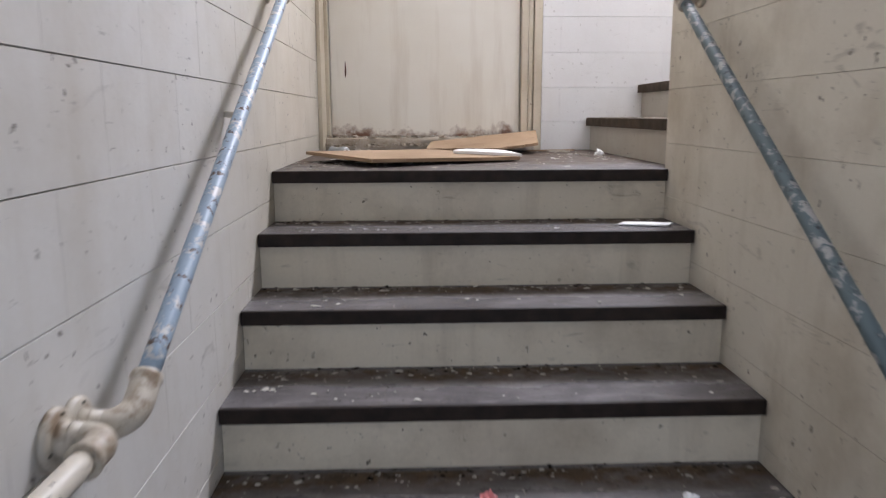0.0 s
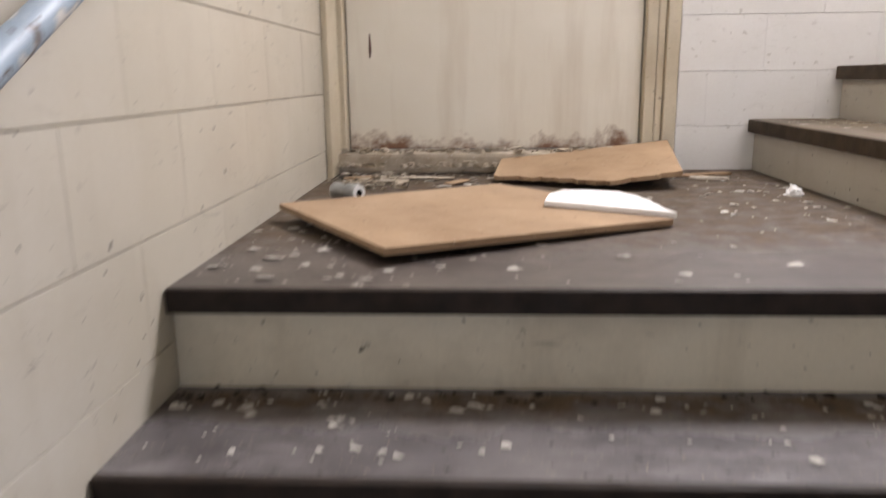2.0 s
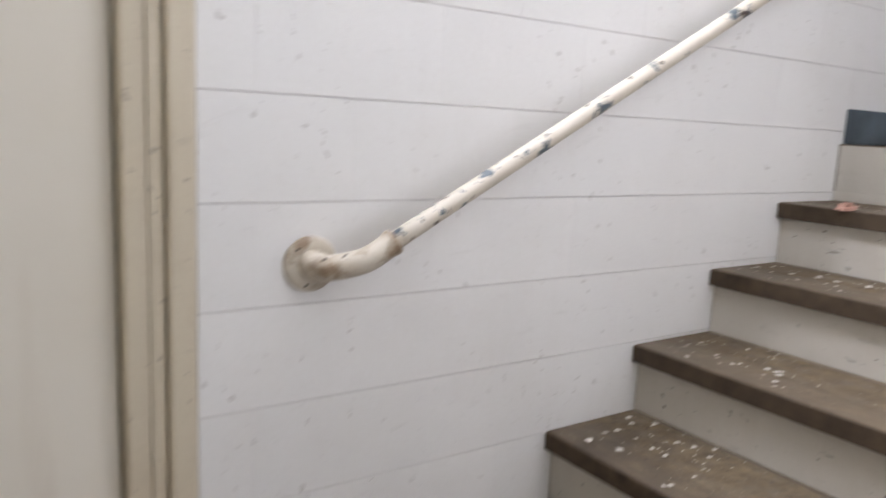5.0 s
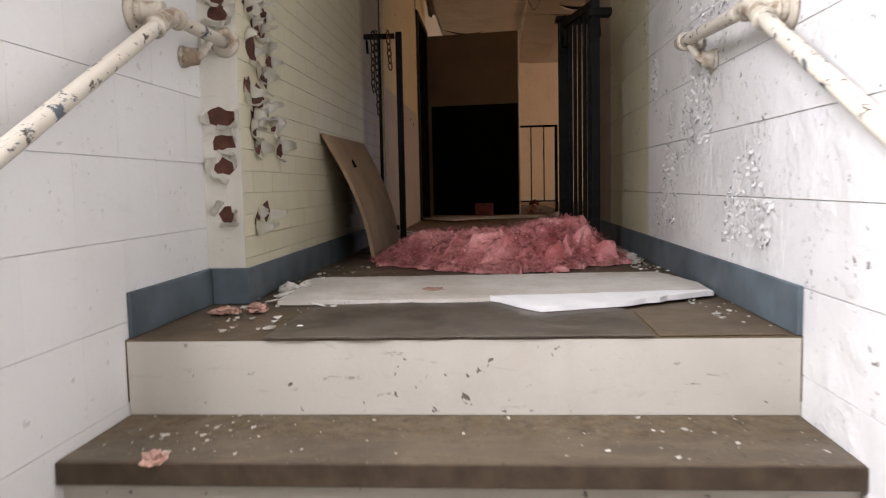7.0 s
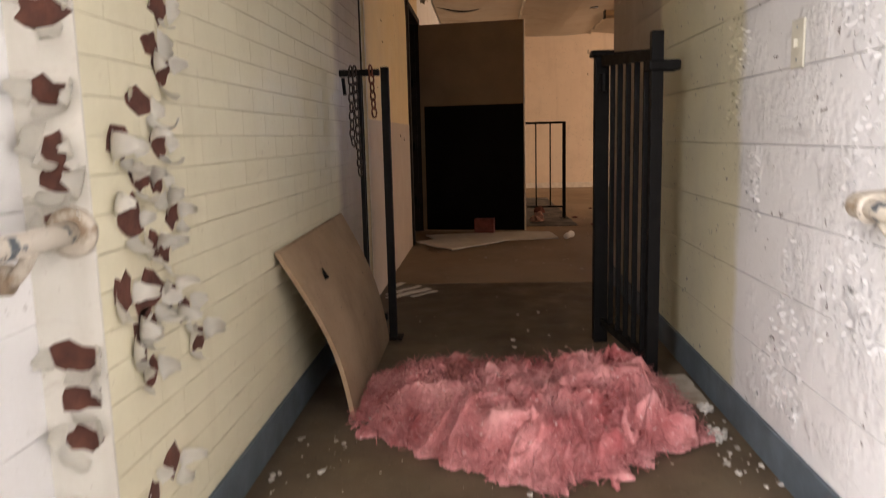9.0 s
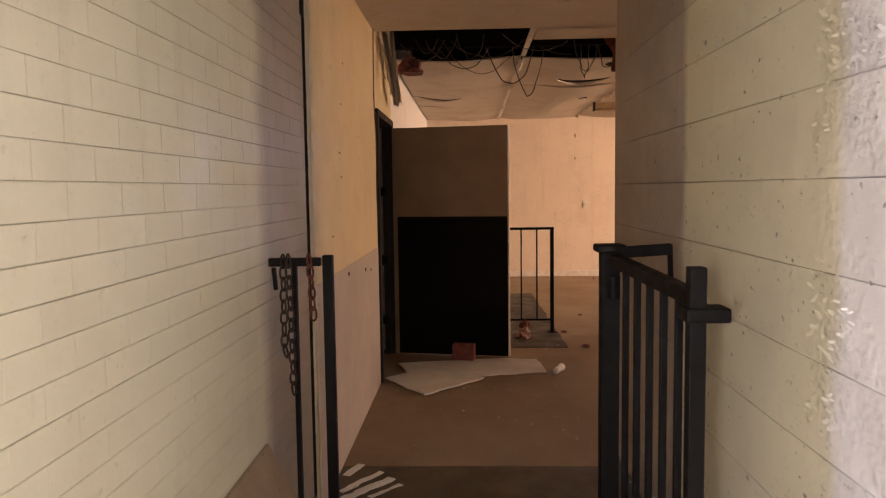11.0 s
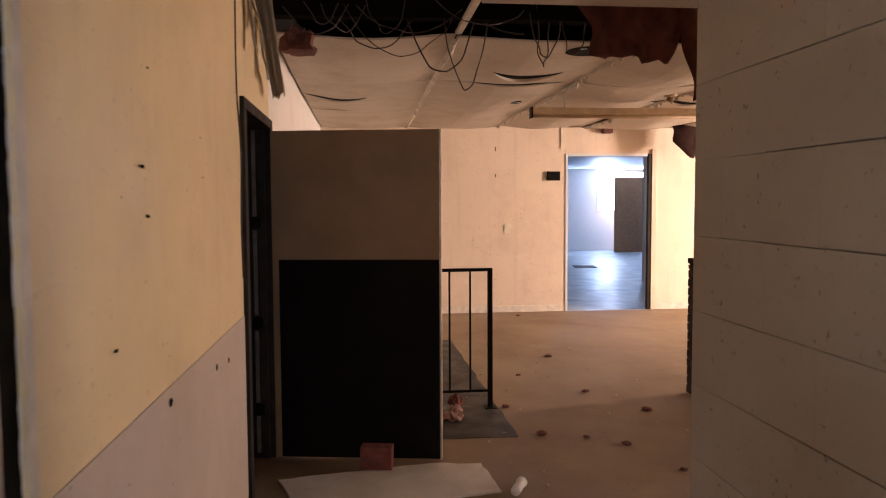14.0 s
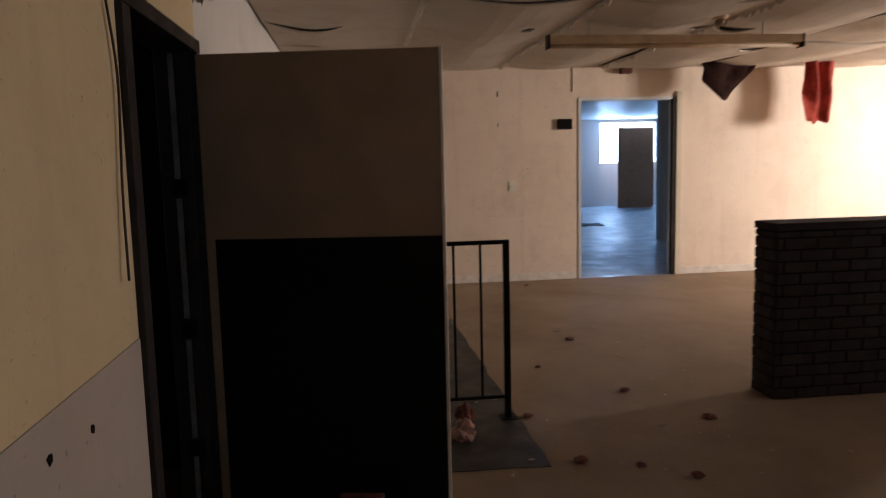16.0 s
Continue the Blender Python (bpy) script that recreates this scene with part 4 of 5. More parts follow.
def leaning_board():
    bm = bmesh.new()
    n = 10
    rows = []
    for i in range(n + 1):
        f = i / n
        # foot at y 1.235, head against the brick, slightly bowed
        y, z = 1.235 + 0.19 * f - 0.035 * math.sin(f * math.pi), TOP + 0.004 + 0.565 * f
        x0 = 4.825 - 0.10 * f + 0.012 * math.sin(f * 5)
        rows.append([bm.verts.new((x0, y, z)), bm.verts.new((5.78 - 0.02 * f, y + 0.012, z + 0.012 * f)),
                     bm.verts.new((5.78 - 0.02 * f, y + 0.027, z + 0.012 * f)), bm.verts.new((x0, y + 0.015, z))])
    for a, b in zip(rows, rows[1:]):
        for k in range(4):
            bm.faces.new((a[k], a[(k + 1) % 4], b[(k + 1) % 4], b[k]))
    bm.faces.new(rows[0][::-1])
    bm.faces.new(rows[-1])
    bmesh.ops.recalc_face_normals(bm, faces=bm.faces)
    tagged(part("fibreboard_sheet", bm, BOARD, None, "", False), "brown fibreboard panel leaning on the brick wall", "board")
    tri = tagged(part("label_scrap", tube(bmesh.new(), [(5.02, 1.352, TOP + 0.43), (5.02, 1.366, TOP + 0.47)], [0.012, 0.001], 3), DARKVOID), "dark torn patch on the leaning board", "litter")


leaning_board()


def heap_shape(u, v):
    # wide at both ends, pointed toward the stairs in the middle, highest by the right wall
    front = -0.95 + 0.75 * abs(v + 0.1) ** 1.1
    back = 0.92 - 0.2 * abs(v - 0.45)
    edge = min(u - front, back - u, 0.98 - abs(v))
    if edge <= 0:
        return 0
    rise = min(1.0, edge / 0.38)
    right = 1 / (1 + math.exp((v + 0.3) * 6))
    return (0.12 + 0.88 * rise * rise * (3 - 2 * rise)) * (0.78 + 0.40 * right)


def wool_blanket(cx, cy, z0, lx, ly, h):
    """A torn batt of glass wool: one crumpled sheet with folds and ragged edges."""
    nx, ny = 120, 130
    bm = bmesh.new()
    grid = {}
    for i in range(nx + 1):
        for j in range(ny + 1):
            u, v = -1.05 + 2.1 * i / nx, -1.05 + 2.1 * j / ny
            rag = 0.10 * noise.noise(Vector((u * 3.5, v * 3.5, 7))) + 0.06 * noise.noise(Vector((u * 11, v * 11, 3)))
            top = heap_shape(u + rag, v + rag)
            if top <= 0:
                continue
            p = Vector((u * 2.4, v * 2.4, 1.3))
            w = Vector((noise.noise(p * 1.3), noise.noise(p * 1.3 + Vector((9, 0, 0))), 0))
            q = p + w * 0.9
            fold = 1 - abs(noise.noise(q * 1.5)) * 2.2
            fine = 1 - abs(noise.noise(q * 4.2)) * 2.0
            tiny = noise.noise(q * 13) + 0.6 * noise.noise(q * 30)
            z = h * top * (0.42 + 0.50 * fold + 0.22 * fine) + 0.011 * tiny * (0.4 + top)
            off = Vector((0.05 * noise.noise(q * 2.6 + Vector((0, 5, 0))), 0.05 * noise.noise(q * 2.6 + Vector((0, 0, 5))), 0)) * lx * 2
            grid[i, j] = bm.verts.new((cx + u * lx + off.x, cy + v * ly + off.y, z0 + max(0.004, z)))
    for (i, j) in list(grid):
        k = [(i, j), (i + 1, j), (i + 1, j + 1), (i, j + 1)]
        if all(t in grid for t in k):
            bm.faces.new([grid[t] for t in k])
    bmesh.ops.delete(bm, geom=[v for v in bm.verts if not v.link_faces], context="VERTS")
    rim = [e for e in bm.edges if len(e.link_faces) == 1]
    out = bmesh.ops.extrude_edge_only(bm, edges=rim)
    for v in out["geom"]:
        if isinstance(v, bmesh.types.BMVert):
            v.co.z = z0 + 0.0005
    tagged(part("glass_wool_batt", bm, WOOL, None, "", True), "heap of torn pink glass wool on the corridor floor", "insulation")


wool_blanket(4.80, 0.70, TOP, 0.52, 0.53, 0.16)


def fibres(name, label, cx, cy, z0, lx, ly, h, count, seed, material, shape):
    rng = random.Random(seed)
    vs, fs = [], []
    while len(fs) < count:
        u, v = rng.uniform(-1, 1), rng.uniform(-1, 1)
        top = shape(u, v)
        if top <= 0:
            continue
        c = Vector((cx + u * lx, cy + v * ly, z0 + h * top * rng.uniform(0.7, 1.25) + rng.uniform(0, 0.02)))
        d = Vector((rng.uniform(-1, 1), rng.uniform(-1, 1), rng.uniform(-0.1, 0.55))).normalized() * rng.uniform(0.02, 0.075)
        w = d.cross(Vector((rng.uniform(-1, 1), rng.uniform(-1, 1), 1))).normalized() * rng.uniform(0.0006, 0.0032)
        n = len(vs)
        vs += [tuple(c - d * 0.5 - w), tuple(c - d * 0.5 + w), tuple(c + d * 0.5 + w * 0.2), tuple(c + d * 0.6)]
        fs.append((n, n + 1, n + 2, n + 3))
    me = bpy.data.meshes.new(name)
    me.from_pydata(vs, [], fs)
    me.materials.append(material)
    tagged(new(name, me), label, "insulation", kind="stuff")


fibres("glass_wool_fibres", "loose pink fibres standing from the glass wool heap", 4.80, 0.70, TOP, 0.54, 0.55, 0.125, 11000, 6, WOOL, heap_shape)

# ---- gates ----


def bar(name, a, b, w, parent, material=STEEL, label=""):
    """A square bar from a to b."""
    a, b = Vector(a), Vector(b)
    bm = boxed(-w / 2, w / 2, -w / 2, w / 2, 0, (b - a).length, min(0.004, w * 0.2))
    bmesh.ops.transform(bm, matrix=Matrix.Translation(a) @ (b - a).to_track_quat("Z", "Y").to_matrix().to_4x4(), verts=bm.verts)
    return part(name, bm, material, parent, label)


def chain(parent_label, pts, material, seed):
    """Links threaded along a line of points."""
    c = tagged(thing("chain"), parent_label, "chain")
    k = 0
    for p, q in zip(pts, pts[1:]):
        p, q = Vector(p), Vector(q)
        n = max(1, int((q - p).length / 0.034))
        for i in range(n):
            m = p.lerp(q, (i + 0.5) / n)
            d = (q - p).normalized()
            side = d.orthogonal().normalized()
            if k % 2:
                side = d.cross(side)
            loop = [m + d * (math.sin(a) * 0.023) + side * (math.cos(a) * 0.012) for a in (2 * math.pi * j / 12 for j in range(13))]
            part("link", tube(bmesh.new(), loop, 0.0038, 6, False), material, c, "", True)
            k += 1
    return c


def left_gate():
    g = tagged(thing("metal_gate"), "narrow black steel gate frame standing at the brick wall", "gate")
    x, z1 = 5.815, 2.465
    bar("post", (x, 1.232, TOP), (x, 1.232, z1), 0.034, g)
    bar("thin_post", (x, 1.345, TOP + 0.09), (x, 1.345, z1 - 0.02), 0.018, g)
    bar("top_rail", (x, 1.255, z1 - 0.022), (x, YL - 0.015, z1 - 0.022), 0.028, g)
    bar("hook", (x, YL - 0.03, z1 - 0.04), (x, YL - 0.036, z1 - 0.115), 0.014, g)
    bar("bottom_rail", (x, 1.255, TOP + 0.10), (x, 1.357, TOP + 0.10), 0.03, g)
    part("foot_plate", boxed(x - 0.05, x + 0.05, 1.19, 1.275, TOP, TOP + 0.008, 0.002), STEEL, g)
    chain("steel chain hanging from the gate's top rail", [(x - 0.03, 1.375, z1 + 0.002), (x - 0.032, 1.378, z1 - 0.30), (x - 0.034, 1.372, z1 - 0.33)], CHAIN, 1)
    chain("steel chain end hanging beside the gate post", [(x - 0.03, 1.358, z1 + 0.002), (x - 0.034, 1.350, z1 - 0.46)], CHAIN, 2)
    chain("short rusty chain hanging from the gate's top rail", [(x - 0.028, 1.29, z1 + 0.002), (x - 0.03, 1.285, z1 - 0.07), (x - 0.03, 1.278, z1 - 0.21)], RUST, 3)


def right_gate():
    g = tagged(thing("metal_gate"), "open black steel gate with upright bars in the corridor", "gate")
    a, b = Vector((5.746, 0.315, 0)), Vector((5.116, 0.23, 0))
    zt, zb = 2.485, 1.36
    up = Vector((0, 0, 1))
    bar("post", a + up * TOP, a + up * (zt - 0.012), 0.058, g)
    part("post_cap", boxed(a.x - 0.045, a.x + 0.045, a.y - 0.045, a.y + 0.045, zt - 0.012, zt + 0.012, 0.006), STEEL, g)
    d = (b - a).normalized()
    s = a + d * 0.06
    bar("top_rail", s + up * (zt - 0.035), b + up * (zt - 0.07), 0.038, g)
    bar("bottom_rail", s + up * zb, b + up * zb, 0.032, g)
    bar("gate_stile", b + up * (zb - 0.08), b + up * (zt + 0.005), 0.04, g)
    for k in range(1, 6):
        p = s.lerp(b, k / 6)
        bar("upright", p + up * (zb + 0.012), p + up * (zt - 0.06), 0.019, g)
    bar("wall_bar", (a.x - 0.005, a.y - 0.03, zt - 0.015), (a.x - 0.005, YR + 0.08, zt - 0.005), 0.035, g)
    bar("hook", (a.x - 0.005, YR + 0.085, zt - 0.02), (a.x - 0.01, YR + 0.083, zt - 0.10), 0.013, g)
    part("hinge", tube(bmesh.new(), [a + d * 0.045 + up * 2.33, a + d * 0.045 + up * 2.40], 0.02, 12), STEEL, g)
    part("latch", boxed(b.x - 0.03, b.x + 0.05, b.y - 0.075, b.y + 0.03, 2.36, 2.395, 0.008), STEEL, g)


left_gate()
right_gate()

sw = tagged(thing("light_switch", 4.44, YR, 2.363), "cream light switch plate on the flaking wall", "switch")
part("plate", boxed(-0.036, 0.036, 0.001, 0.007, -0.058, 0.058, 0.003), SWITCH, sw)
part("toggle", boxed(-0.005, 0.005, 0.007, 0.017, -0.010, 0.012, 0.002), SWITCH, sw)
for zz in (-0.038, 0.038):
    part("screw", tube(bmesh.new(), [(0, 0.0065, zz), (0, 0.0085, zz)], 0.0035, 8), ALU, sw)

# ---- curling paint ----


def peel(place, u, out, w, h, seed):
    """A bare brick patch with paint curling away beside and under it. place on the wall, u along it."""
    rng = random.Random(seed)
    u, out, up = Vector(u), Vector(out), Vector((0, 0, 1))
    p = thing("peeling_paint")
    tagged(p, "curl of white paint peeled off bare red brick", "peeling paint", "curls of paint by the corridor corner")
    p.location = place
    bm = bmesh.new()
    ring = []
    n = 11
    for i in range(n):
        a = 6.283 * i / n
        r = rng.uniform(0.6, 1.15)
        ring.append(u * math.cos(a) * w * 0.55 * r + up * math.sin(a) * h * 0.55 * r)
    low = [bm.verts.new(v + out * 0.0005) for v in ring]
    top = [bm.verts.new(v * 0.94 + out * 0.0022) for v in ring]
    bm.faces.new(top)
    for i in range(n):
        bm.faces.new((low[i], low[(i + 1) % n], top[(i + 1) % n], top[i]))
    part("bare_patch", bm, BRICKRED, p, "bare red-brown brick")
    for k in range(rng.choice((2, 3, 3))):
        # a torn flap that leaves the wall at one side of the patch and bends back
        turn = (-1.57, 0.15, 2.9, -0.8)[k] + rng.uniform(-0.5, 0.5)
        run = u * math.cos(turn) + up * math.sin(turn)
        axis = out.cross(run)
        reach = abs(math.cos(turn)) * w * 0.48 + abs(math.sin(turn)) * h * 0.48
        length = rng.uniform(0.026, 0.06)
        rad, bend = rng.uniform(0.014, 0.03), rng.uniform(1.3, 3.0)
        base = run * reach * 0.75 + axis * rng.uniform(-0.3, 0.3) * length
        bm = bmesh.new()
        rows = []
        lean = rng.uniform(-0.3, 0.3)
        for j in range(9):
            f = j / 8
            a = bend * f
            q = base + run * rad * math.sin(a) * 0.9 + out * (0.002 + rad * (1 - math.cos(a)))
            wide = length * (1 - 0.75 * f ** 1.6) * (1 + 0.12 * rng.uniform(-1, 1))
            rows.append([bm.verts.new(q + axis * (wide * 0.55 * t + lean * length * f) + out * (0.004 * t * t)) for t in (-1, -0.5, 0, 0.5, 1)])
        for r0, r1 in zip(rows, rows[1:]):
            for i in range(4):
                bm.faces.new((r0[i], r0[i + 1], r1[i + 1], r1[i]))
        bmesh.ops.solidify(bm, geom=bm.faces[:], thickness=0.0008)
        part("paint_curl", bm, CURL, p, "curled cream paint", True)


PEELS = ((4.03, 2.306, 7, 5), (3.925, 2.24, 9, 4), (3.843, 2.165, 8, 6), (3.97, 2.09, 5, 5), (3.84, 2.03, 9, 7), (3.98, 1.955, 5, 5), (3.90, 1.88, 10, 7),
         (4.05, 1.81, 6, 5), (3.85, 1.80, 5, 7), (4.11, 1.735, 7, 5), (3.94, 1.525, 6, 6), (3.85, 1.50, 4, 4), (4.04, 2.43, 7, 5), (3.90, 2.52, 8, 5), (3.88, 1.83, 6, 5),
         (3.99, 2.16, 6, 4), (3.90, 2.10, 6, 5), (4.03, 2.02, 5, 5), (3.93, 1.97, 6, 4), (3.80, 1.90, 5, 6), (3.99, 1.86, 5, 4), (3.88, 1.73, 5, 5), (3.99, 2.35, 6, 4))
for i, (x, z, w, h) in enumerate(PEELS):
    peel((x, YL, z), (1, 0, 0), (0, -1, 0), w / 80, h / 80, 40 + i)
for i, (z, w) in enumerate(((2.37, 8), (2.245, 6), (2.158, 4), (2.106, 6), (2.036, 6), (1.812, 9), (1.737, 7), (1.665, 6), (1.52, 5))):
    peel((JOG, YB - 0.062, z), (0, -1, 0), (-1, 0, 0), w / 90, 0.052, 70 + i)

# ---- hall ----


CEILING_BOARDS = []


def ceiling_height(x, y):
    """Underside of the sagging boards."""
    for xa, xb, ya, yb, drop, sag, skew in CEILING_BOARDS:
        if xa <= x <= xb and ya <= y <= yb:
            u, v = (x - xa) / (xb - xa), (y - ya) / (yb - ya)
            return 3.80 - drop - sag * math.sin(math.pi * v) ** 1.3 * (0.55 + 0.45 * math.sin(math.pi * u)) + skew * (u - 0.5) - 0.015 * noise.noise(Vector((u * 3 + xa, v * 3 + ya, 0)))
    return 3.8


def hall_ceiling():
    """Sagging ceiling boards, hung unevenly, some seams open."""
    rng = random.Random(9)
    vs, fs = [], []
    x0 = 9.84
    ys = [1.42, 0.30, -0.91, -2.13, -3.35, -4.57, -5.79, -7.5]
    xs = [x0, 11.4, 13.3, XF]
    for yb, ya in zip(ys, ys[1:]):
        for xa, xb in zip(xs, xs[1:]):
            drop, sag = rng.uniform(0.0, 0.03), rng.uniform(0.04, 0.11)
            skew = rng.uniform(-0.02, 0.02)
            CEILING_BOARDS.append((xa, xb, ya, yb, drop, sag, skew))
            nx, ny = 14, 9
            grids = []
            for top in (0, 1):
                n0 = len(vs)
                for i in range(nx + 1):
                    for j in range(ny + 1):
                        u, v = i / nx, j / ny
                        z = 3.80 - drop - sag * math.sin(math.pi * v) ** 1.3 * (0.55 + 0.45 * math.sin(math.pi * u)) + skew * (u - 0.5) - 0.015 * noise.noise(Vector((u * 3 + xa, v * 3 + ya, 0)))
                        vs.append((xa + 0.006 + (xb - xa - 0.012) * u, ya + 0.005 + (yb - ya - 0.01) * v, z + top * 0.012))
                grids.append(n0)
            a, b = grids
            ix = lambda i, j: i * (ny + 1) + j
            for i in range(nx):
                for j in range(ny):
                    q = (ix(i, j), ix(i + 1, j), ix(i + 1, j + 1), ix(i, j + 1))
                    fs.append(tuple(a + k for k in q[::-1]))
                    fs.append(tuple(b + k for k in q))
            for i in range(nx):
                for j in (0, ny):
                    fs.append((a + ix(i, j), a + ix(i + 1, j), b + ix(i + 1, j), b + ix(i, j)))
            for j in range(ny):
                for i in (0, nx):
                    fs.append((a + ix(i, j), a + ix(i, j + 1), b + ix(i, j + 1), b + ix(i, j)))
    me = bpy.data.meshes.new("ceiling_hall")
    me.from_pydata(vs, [], fs)
    me.materials.append(CEILING)
    tagged(new("ceiling_hall", me), "sagging stained ceiling boards with open seams", "ceiling", kind="structure")
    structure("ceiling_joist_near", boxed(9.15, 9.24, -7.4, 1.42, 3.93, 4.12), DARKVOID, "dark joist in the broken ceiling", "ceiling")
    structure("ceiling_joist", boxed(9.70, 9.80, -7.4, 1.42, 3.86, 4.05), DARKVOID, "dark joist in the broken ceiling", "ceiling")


hall_ceiling()


def seam_tape(y, seed):
    """Torn paper tape hanging in tatters along a seam."""
    rng = random.Random(seed)
    bm = bmesh.new()
    x, last = 9.86, None
    while x < XF - 0.05:
        z = min(ceiling_height(x, y - 0.012), ceiling_height(x, y + 0.012)) - 0.001
        d = rng.uniform(0.006, 0.022) if rng.random() < 0.75 else rng.uniform(0.025, 0.055)
        w = 0.012 * rng.uniform(-1, 1)
        row = [bm.verts.new((x, y - 0.022, z)), bm.verts.new((x + rng.uniform(-0.02, 0.02), y + w, z - d)), bm.verts.new((x, y + 0.022, z))]
        if last:
            for k in range(2):
                bm.faces.new((last[k], last[k + 1], row[k + 1], row[k]))
        last = row
        x += rng.uniform(0.025, 0.06)
    tagged(part("seam_tape", bm, CEILING), "torn paper tape hanging along a ceiling seam", "tape")


for i, y in enumerate((0.30, -0.91, -2.13)):
    seam_tape(y, 300 + i)


def ceiling_tear(x, y0, y1, gap, bow):
    """A split in a board: a near-black lens painted for its shade, and the lip that hangs beside it."""
    t = tagged(thing("ceiling_tear"), "dark split with a hanging lip in a sagging ceiling board", "tear")
    n = 14
    bm, lip = bmesh.new(), bmesh.new()
    a, b, rows = [], [], []
    for k in range(n + 1):
        f = k / n
        y = y0 + (y1 - y0) * f
        half = gap * math.sin(math.pi * f) ** 0.8 + 0.002
        xm = x + bow * math.sin(math.pi * f)
        z = min(ceiling_height(xm - half, y), ceiling_height(xm + half, y)) - 0.003
        a.append((xm - half, y, z))
        b.append((xm + half, y, z))
        rows.append([lip.verts.new((xm + half, y, z)), lip.verts.new((xm + half + 0.006, y, z - half * 0.3)), lip.verts.new((xm + half + 0.02, y, z - half * 0.35)), lip.verts.new((xm + half + 0.05, y, z + 0.002))])
    low = [bm.verts.new(p) for p in a], [bm.verts.new(p) for p in b]
    top = [bm.verts.new((p[0], p[1], p[2] + 0.002)) for p in a], [bm.verts.new((p[0], p[1], p[2] + 0.002)) for p in b]
    for k in range(n):
        bm.faces.new((low[0][k], low[0][k + 1], low[1][k + 1], low[1][k]))
        bm.faces.new((top[0][k], top[1][k], top[1][k + 1], top[0][k + 1]))
        bm.faces.new((low[0][k], top[0][k], top[0][k + 1], low[0][k + 1]))
        bm.faces.new((low[1][k], low[1][k + 1], top[1][k + 1], top[1][k]))
        for j in range(3):
            lip.faces.new((rows[k][j], rows[k + 1][j], rows[k + 1][j + 1], rows[k][j + 1]))
    part("gap", bm, DARKVOID, t, "near-black lens standing for the shade in the split")
    part("torn_lip", lip, CEILING, t)


ceiling_tear(12.15, 1.40, 0.84, 0.05, 0.2)
ceiling_tear(10.82, -0.10, -0.63, 0.07, 0.2)
ceiling_tear(12.42, -1.95, -2.10, 0.04, 0.03)
ceiling_tear(12.45, -2.15, -2.52, 0.06, 0.1)
ceiling_tear(13.6, -3.0, -3.3, 0.05, 0.05)


def lamp_hole(x, y, r):
    """A near-black disc for the shade in a missing ceiling lamp's round hole, with bits of its rim left."""
    h = tagged(thing("ceiling_lamp_hole", x, y, ceiling_height(x, y)), "near-black disc standing for the round hole of a missing ceiling lamp", "hole")
    part("hole", tube(bmesh.new(), [(0, 0, 0.01), (0, 0, -0.006), (0, 0, -0.007)], [r, r, r * 0.96], 24), DARKVOID, h)
    rng = random.Random(int(x * 10))
    for k in range(5):
        ang = rng.uniform(2.4, 3.9)
        part("rim_piece", boxed(r * 0.8, r * 0.95, -0.02, 0.02, -0.014, -0.0075, 0.002, m=Matrix.Rotation(ang, 4, "Z")), ALU, h, "bright bit of metal rim")


lamp_hole(10.08, -0.60, 0.15)
lamp_hole(12.34, -0.58, 0.06)
structure("ceiling_hall_edge", boxed(8.722, 9.06, -7.4, 0.27, 3.785, 3.835), CEILING, "torn edge of the near ceiling boards", "ceiling")
tagged(part("conduit", tube(bmesh.new(), [(9.32, 1.40, 3.96), (9.30, 0.32, 3.965)], 0.012, 10), PALEEDGE, None, "", True), "thin pale conduit crossing the broken ceiling", "conduit")
tagged(part("ceiling_batten", boxed(8.74, 9.84, 0.27, 0.31, 3.80, 3.825, 0.004), PALEEDGE), "pale batten bridging the broken ceiling", "batten")


def lower_wall():
    """The grey lower coat on the plaster, ending level below the cream."""
    structure("wall_hall_left_low", boxed(6.536, 8.715, WB - 0.004, WB - 0.0005, TOP, 2.265), LOWPLASTER, "grey lower part of the plaster wall", "wall")


lower_wall()


